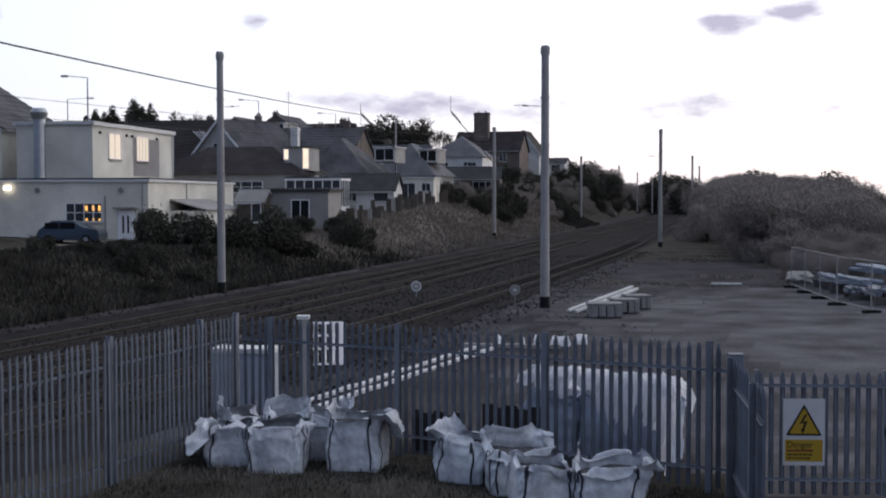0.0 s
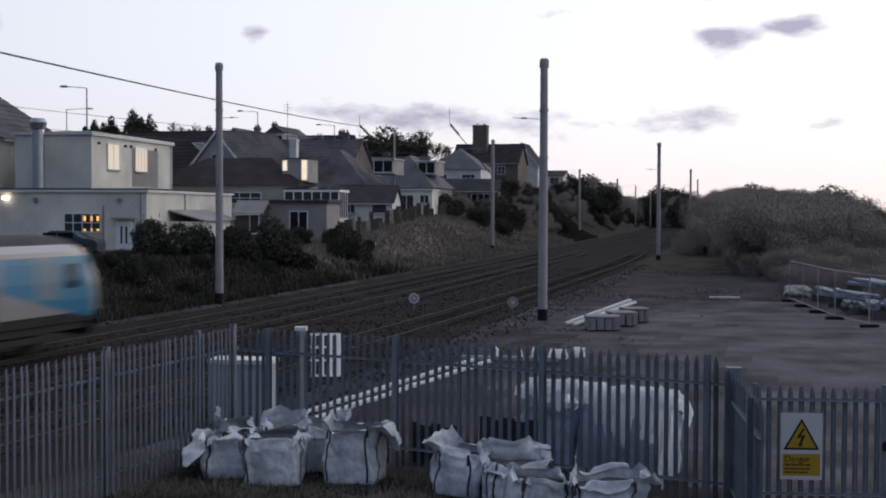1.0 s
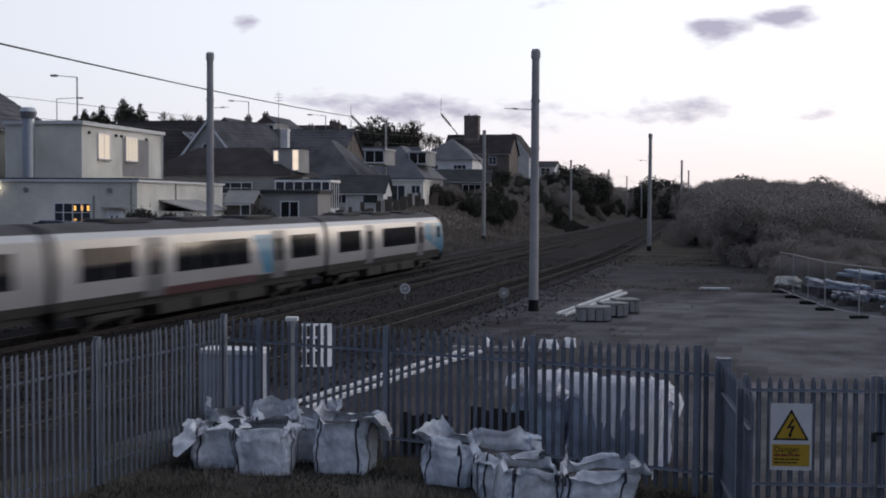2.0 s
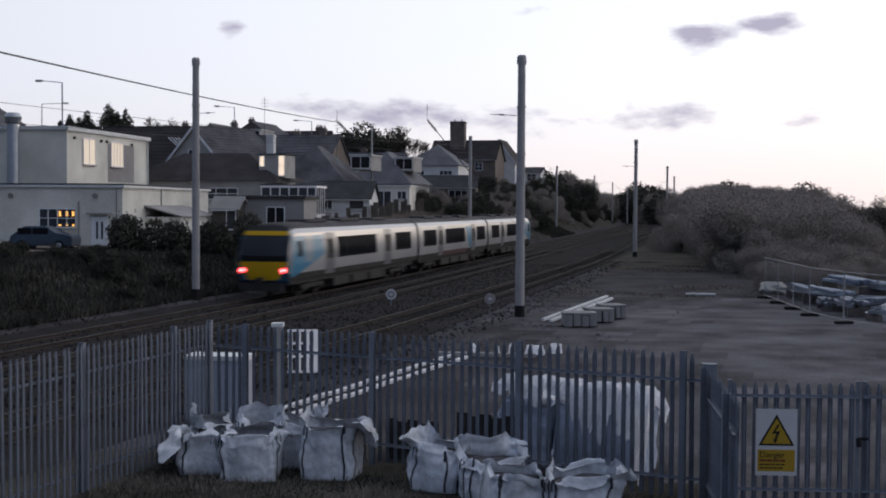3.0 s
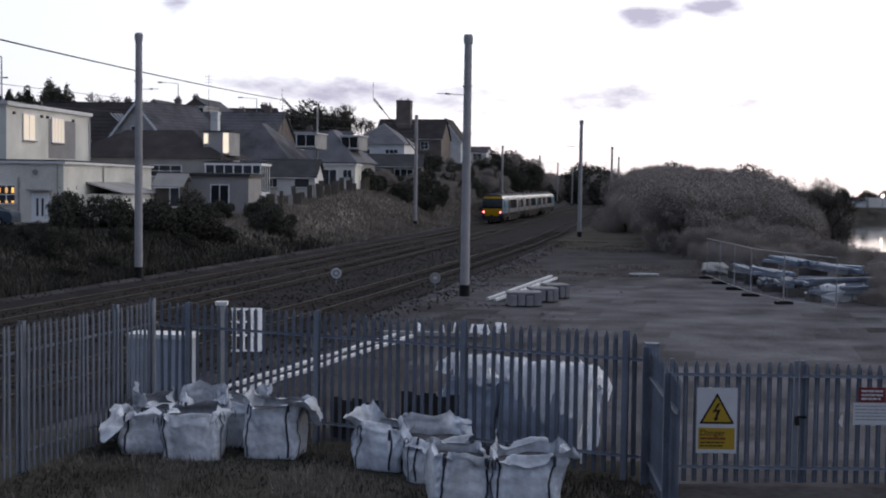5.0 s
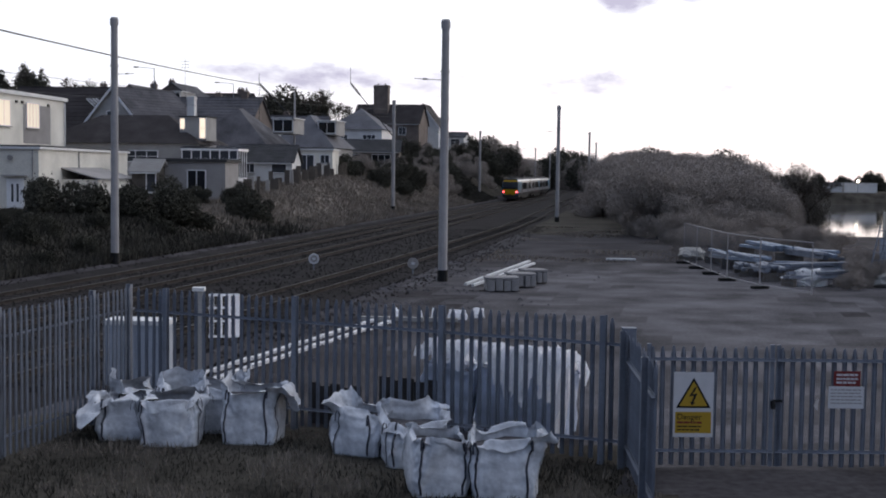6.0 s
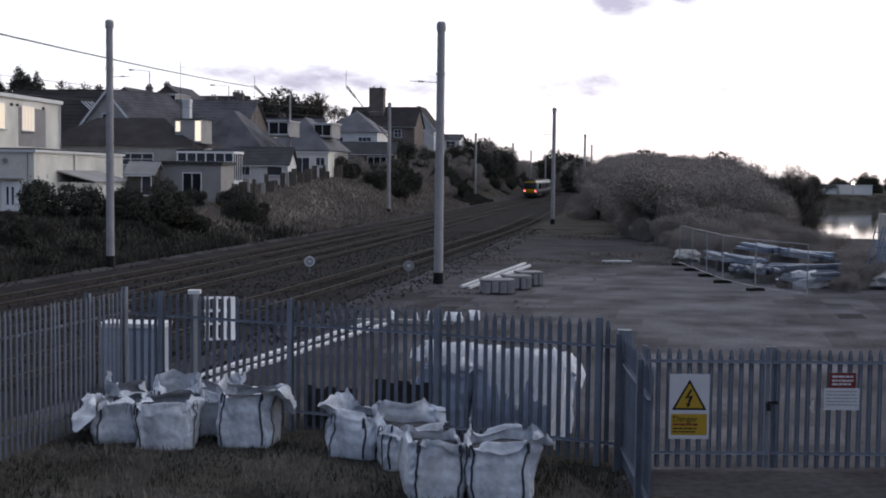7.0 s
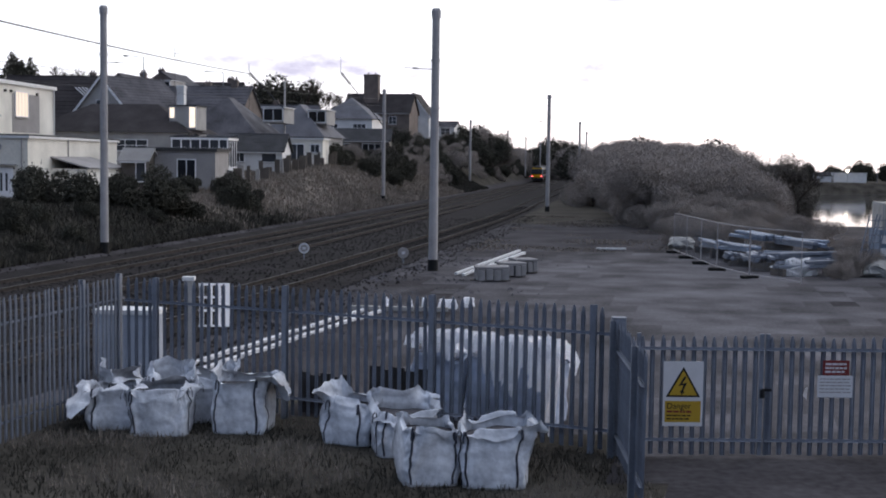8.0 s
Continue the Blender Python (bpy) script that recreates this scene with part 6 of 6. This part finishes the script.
def carriage(train, cab):
    """One car, its middle at the origin, y ahead. cab: -1 at its tail, 1 at its head, 0 none."""
    a, b = -CAR / 2, CAR / 2
    nose_rows = ((0.08, 0.96, -0.2, 1.0), (0.3, 0.98, -0.12, 0.8), (0.8, 0.995, -0.04, 0.4), (1.6, 1, 0, 0))
    tap = [(a + 0.15, 1, 0, 0), (b - 0.15, 1, 0, 0)]
    if cab > 0:
        tap = tap[:1] + [(b - y, f, dz, -r) for y, f, dz, r in nose_rows[::-1]]
    if cab < 0:
        tap = [(a + y, f, dz, r) for y, f, dz, r in nose_rows] + tap[1:]
    body = part("carriage", shell(a, b, 1, 5, tap), "train_white", train, "white passenger railcar with grey doors and dark windows", smooth=True)
    part("lower_skirt", shell(a, b, 0, 1, tap), "train_under", body, "grimy grey lower skirt")
    part("roof_shoulder", shell(a, b, 5, 6, tap), "train_sky_highlight", body, "glossy roof shoulder with the sky highlight coloured in")
    part("roof", shell(a, b, 6, 9, tap), "train_roof", body, "dark grimy curved roof", smooth=True)
    # ends
    for e in (-1, 1):
        y = e * (CAR / 2 - 0.15)
        if e == cab:
            continue
        bm = bmesh.new()
        sec = side_outline()
        v = [bm.verts.new((x, y, z)) for x, z in sec] + [bm.verts.new((-x, y, z)) for x, z in sec[-2::-1]]
        bm.faces.new(v)
        part("end_wall", bm, "train_roof", body)
        boxpart("gangway", (-0.6, 0.6, min(y, y + e * 0.3), max(y, y + e * 0.3), 1.0, 3.2), "rubber", body, "black concertina gangway")
    # windows and doors
    doors = {-1: (-6.0, 5.0), 0: (-5.6, 6.1), 1: (-5.0, 6.0)}[cab]
    for d in doors:
        for s in (-1, 1):
            leaf = part("door", side_plate(d - 0.75, d + 0.75, 1.0, 3.15, 0.012, None, (s,)), "train_grey", body, "grey double plug doors")
            part("door_window", side_plate(d - 0.52, d - 0.1, 1.8, 2.8, 0.02, None, (s,)), "glass", leaf)
            part("door_window", side_plate(d + 0.1, d + 0.52, 1.8, 2.8, 0.02, None, (s,)), "glass", leaf)
    tail_spans = [(-4.8, -3.1), (-3.05, -1.2), (-1.15, 0.65), (0.7, 2.5)] + [(6.7, 8.5), (8.55, 10.4)]
    spans = {-1: tail_spans, 0: [(-10.7, -8.9), (-8.85, -7.0), (-4.0, -2.35), (-2.3, -0.6), (-0.55, 1.1), (1.15, 2.8), (7.5, 9.2), (9.25, 11.0)], 1: [(-s[1], -s[0]) for s in tail_spans]}[cab]
    for y0, y1 in spans:
        for s in (-1, 1):
            part("window", side_plate(y0, y1, 1.8, 2.9, 0.014, None, (s,)), "glass", body)
    # coloured sweep behind the cab, and the dark skirt line
    if cab:
        s = cab
        e = s * (CAR / 2)

        def sweep(f):
            lo, hi = e - s * (0.35 + 0.3 * f), e - s * (0.9 + 4.3 * min(1, f / 0.5))
            return (min(lo, hi), max(lo, hi))

        for q in (-1, 1):
            part("blue_sweep", side_plate(0, 0, 1.1, 3.05, 0.008, sweep, (q,)), "train_blue", body, "sky blue swept panel")
            part("cab_door", side_plate(*sorted((e - s * 3.5, e - s * 2.3)), 1.75, 3.05, 0.014, None, (q,)), "train_pale", body, "pale blue cab door")
            part("cab_side_window", side_plate(*sorted((e - s * 1.9, e - s * 1.3)), 2.05, 2.8, 0.02, None, (q,)), "glass", body)
    else:
        for q in (-1, 1):
            part("blue_sweep", side_plate(0, 0, 1.3, 3.0, 0.008, lambda f: (4.4 - 1.2 * f, 5.3), (q,)), "train_blue", body, "sky blue swept panel")
            part("maroon_panel", side_plate(-5.0, 3.5, 0.97, 1.3, 0.008, None, (q,)), "train_brown", body, "maroon lower panel")
    # underframe, boxes and bogies
    boxpart("underframe", (-1.15, 1.15, a + 0.6, b - 0.6, 0.7, 0.96), "train_under", body)
    for y0, y1, z0 in ((-5.0, -2.2, 0.28), (-1.8, 1.2, 0.3), (1.6, 4.8, 0.26)):
        boxpart("equipment_box", (-1.22, 1.22, y0, y1, z0, 0.72), "train_under", body, bevel=0.03)
    for yb in (-8.0, 8.0):
        bm = bmesh.new()
        for s in (-1, 1):
            box(bm, s * 1.0 - 0.08, s * 1.0 + 0.08, yb - 1.7, yb + 1.7, 0.42, 0.62)
            for k in (-1.3, 1.3):
                box(bm, s * 1.0 - 0.12, s * 1.0 + 0.12, yb + k - 0.2, yb + k + 0.2, 0.3, 0.55)
        box(bm, -1.0, 1.0, yb - 0.3, yb + 0.3, 0.4, 0.7)
        part("bogie", bm, "train_under", body)
        for k in (-1.3, 1.3):
            for s in (-0.72, 0.72):
                bm = bmesh.new()
                tube(bm, (s - 0.07, yb + k, 0.42), (s + 0.07, yb + k, 0.42), 0.42, 0.42, 18)
                part("wheel", bm, "train_under", body)
    for y0, y1 in ((-7.5, -4.5), (-2.0, 1.5), (4.0, 7.0)):
        boxpart("roof_box", (-0.6, 0.6, y0, y1, ROOF - 0.06, ROOF + 0.12), "train_roof", body, bevel=0.04)
    if not cab:
        return body
    # cab face, built for a face towards -y and turned for the head
    turn = Matrix.Identity(4) if cab < 0 else Matrix.Rotation(math.pi, 4, "Z")

    def cabpart(name, bm, mat, label=""):
        bmesh.ops.transform(bm, matrix=turn, verts=bm.verts)
        return part(name, bm, mat, body, label)

    def panel(rows, y_of, thick=0.05):
        bm = bmesh.new()
        g = []
        for x_half, z in rows:
            g.append([bm.verts.new((x_half * k / 4, y_of(abs(x_half * k / 4), z), z)) for k in range(-4, 5)])
        for r0, r1 in zip(g, g[1:]):
            for k in range(8):
                bm.faces.new((r0[k], r0[k + 1], r1[k + 1], r1[k]))
        bmesh.ops.solidify(bm, geom=list(bm.faces), thickness=thick)
        return bm

    def nose(x, z):
        return -CAR / 2 + 0.12 + 0.1 * x * x + 0.33 * max(z - 1.9, 0) ** 1.5 - 0.1 * smooth(0.6, 1.5, z)

    cabpart("cab_surround", panel([(1.24, 0.8), (1.29, 1.1), (1.32, 1.7), (1.3, 2.3), (1.26, 2.9), (1.2, 3.2)], lambda x, z: nose(x, z) + 0.03), "train_blue", "blue cab surround")
    cabpart("cab_skirt", panel([(1.08, 0.42), (1.18, 0.62), (1.24, 0.92)], lambda x, z: nose(x, z) + 0.01), "train_navy", "dark navy front skirt")
    cabpart("yellow_front", panel([(0.82, 0.95), (0.9, 1.15), (1.06, 1.45), (1.22, 1.66), (1.24, 1.84)], lambda x, z: nose(x, z) - 0.02), "train_yellow", "bright yellow warning panel")
    cabpart("yellow_brow", panel([(1.18, 3.1), (1.15, 3.2), (1.08, 3.31)], lambda x, z: nose(x, z) - 0.06), "train_yellow", "thin yellow brow")
    cabpart("cab_dome", panel([(1.12, 3.29), (1.0, 3.45), (0.7, 3.58)], lambda x, z: nose(x, z) - 0.02), "train_roof", "dark roof dome")
    cabpart("windscreen", panel([(1.22, 2.1), (1.22, 2.5), (1.2, 2.8), (1.16, 3.12)], lambda x, z: nose(x, z) - 0.01), "pane", "dark raked windscreen")
    cabpart("screen_surround", panel([(1.2, 1.82), (1.23, 2.12)], lambda x, z: nose(x, z) - 0.015), "black", "black band below the windscreen")
    bm = bmesh.new()
    box(bm, -0.03, 0.03, -CAR / 2 + 0.0, -CAR / 2 + 0.5, 1.8, 1.84)
    box(bm, -1.05, 1.05, -CAR / 2 - 0.1, -CAR / 2 + 0.35, 0.45, 0.8)
    box(bm, -0.16, 0.16, -CAR / 2 - 0.45, -CAR / 2 - 0.1, 0.85, 1.1)
    cabpart("coupler_valance", bm, "train_under", "dark valance and coupler")
    for s in (-1, 1):
        bm = bmesh.new()
        box(bm, s * 1.02 - 0.2, s * 1.02 + 0.2, nose(1.0, 1.4) - 0.06, nose(1.0, 1.4) + 0.1, 1.26, 1.58)
        bmesh.ops.bevel(bm, geom=list(bm.edges), offset=0.04, segments=2, affect="EDGES")
        lamp = cabpart("lamp_cluster", bm, "black")
        bm = bmesh.new()
        tube(bm, (s * 1.05, nose(1.0, 1.4) - 0.06, 1.42), (s * 1.05, nose(1.0, 1.4) - 0.09, 1.42), 0.14, 0.13, 14)
        bmesh.ops.transform(bm, matrix=turn, verts=bm.verts)
        part("tail_light", bm, "tail_red" if cab < 0 else "glass", body, "glowing red tail light" if cab < 0 else "unlit lamp lens")
        if cab < 0:
            bm = bmesh.new()
            tube(bm, (s * 1.05, nose(1.0, 1.4) - 0.09, 1.42), (s * 1.05, nose(1.0, 1.4) - 0.1, 1.42), 0.08, 0.07, 12)
            part("tail_light_lens", bm, "tail_core", body)
    return body


train = thing("passenger_train", pose(0, 0, 0), "three-car white and blue diesel passenger train with yellow ends", "train")
CARS = [carriage(train, -1), carriage(train, 0), carriage(train, 1)]
PITCH = 24.65

# arc length along the far track
TAB = [(-160.0, 0.0)]
while TAB[-1][0] < 520:
    y, s = TAB[-1]
    TAB.append((y + 1, s + math.hypot(1, track_x(0, y + 1) - track_x(0, y))))


def at_arc(s):
    i = min(range(len(TAB)), key=lambda k: abs(TAB[k][1] - s))
    y, s0 = TAB[i]
    g = track_x(0, y + 0.5) - track_x(0, y - 0.5)
    y += (s - s0) / math.hypot(1, g)
    g = track_x(0, y + 0.5) - track_x(0, y - 0.5)
    return pose(track_x(0, y), y, RAIL_Z, 0, 0, -math.degrees(math.atan(g)))


def arc_of(y):
    i = min(range(len(TAB)), key=lambda k: abs(TAB[k][0] - y))
    return TAB[i][1] + (y - TAB[i][0]) * 1.03


def motions():
    """The train runs away down the far track; each car follows the bend."""
    tail = ((0.0, -71.4), (0.5, -49.9), (1.0, -27.9), (1.5, -6.2), (2.0, 15.5), (2.5, 37.0), (3.0, 59.4), (3.5, 82.0), (4.0, 105.4), (4.5, 128.8), (5.0, 152.1),
            (5.5, 175.4), (6.0, 198.6), (6.5, 221.4), (7.0, 243.1), (7.5, 263.6), (8.0, 283.6))
    rows, cars = [], [[], [], []]
    for t, y in tail:
        s = arc_of(y) + CAR / 2
        mid = at_arc(s + PITCH)
        rows.append((t, mid))
        for k in range(3):
            cars[k].append((t, mid.inverted() @ at_arc(s + PITCH * k)))
    walk(train, rows)
    for ob, r in zip(CARS, cars):
        walk(ob, r)


motions()
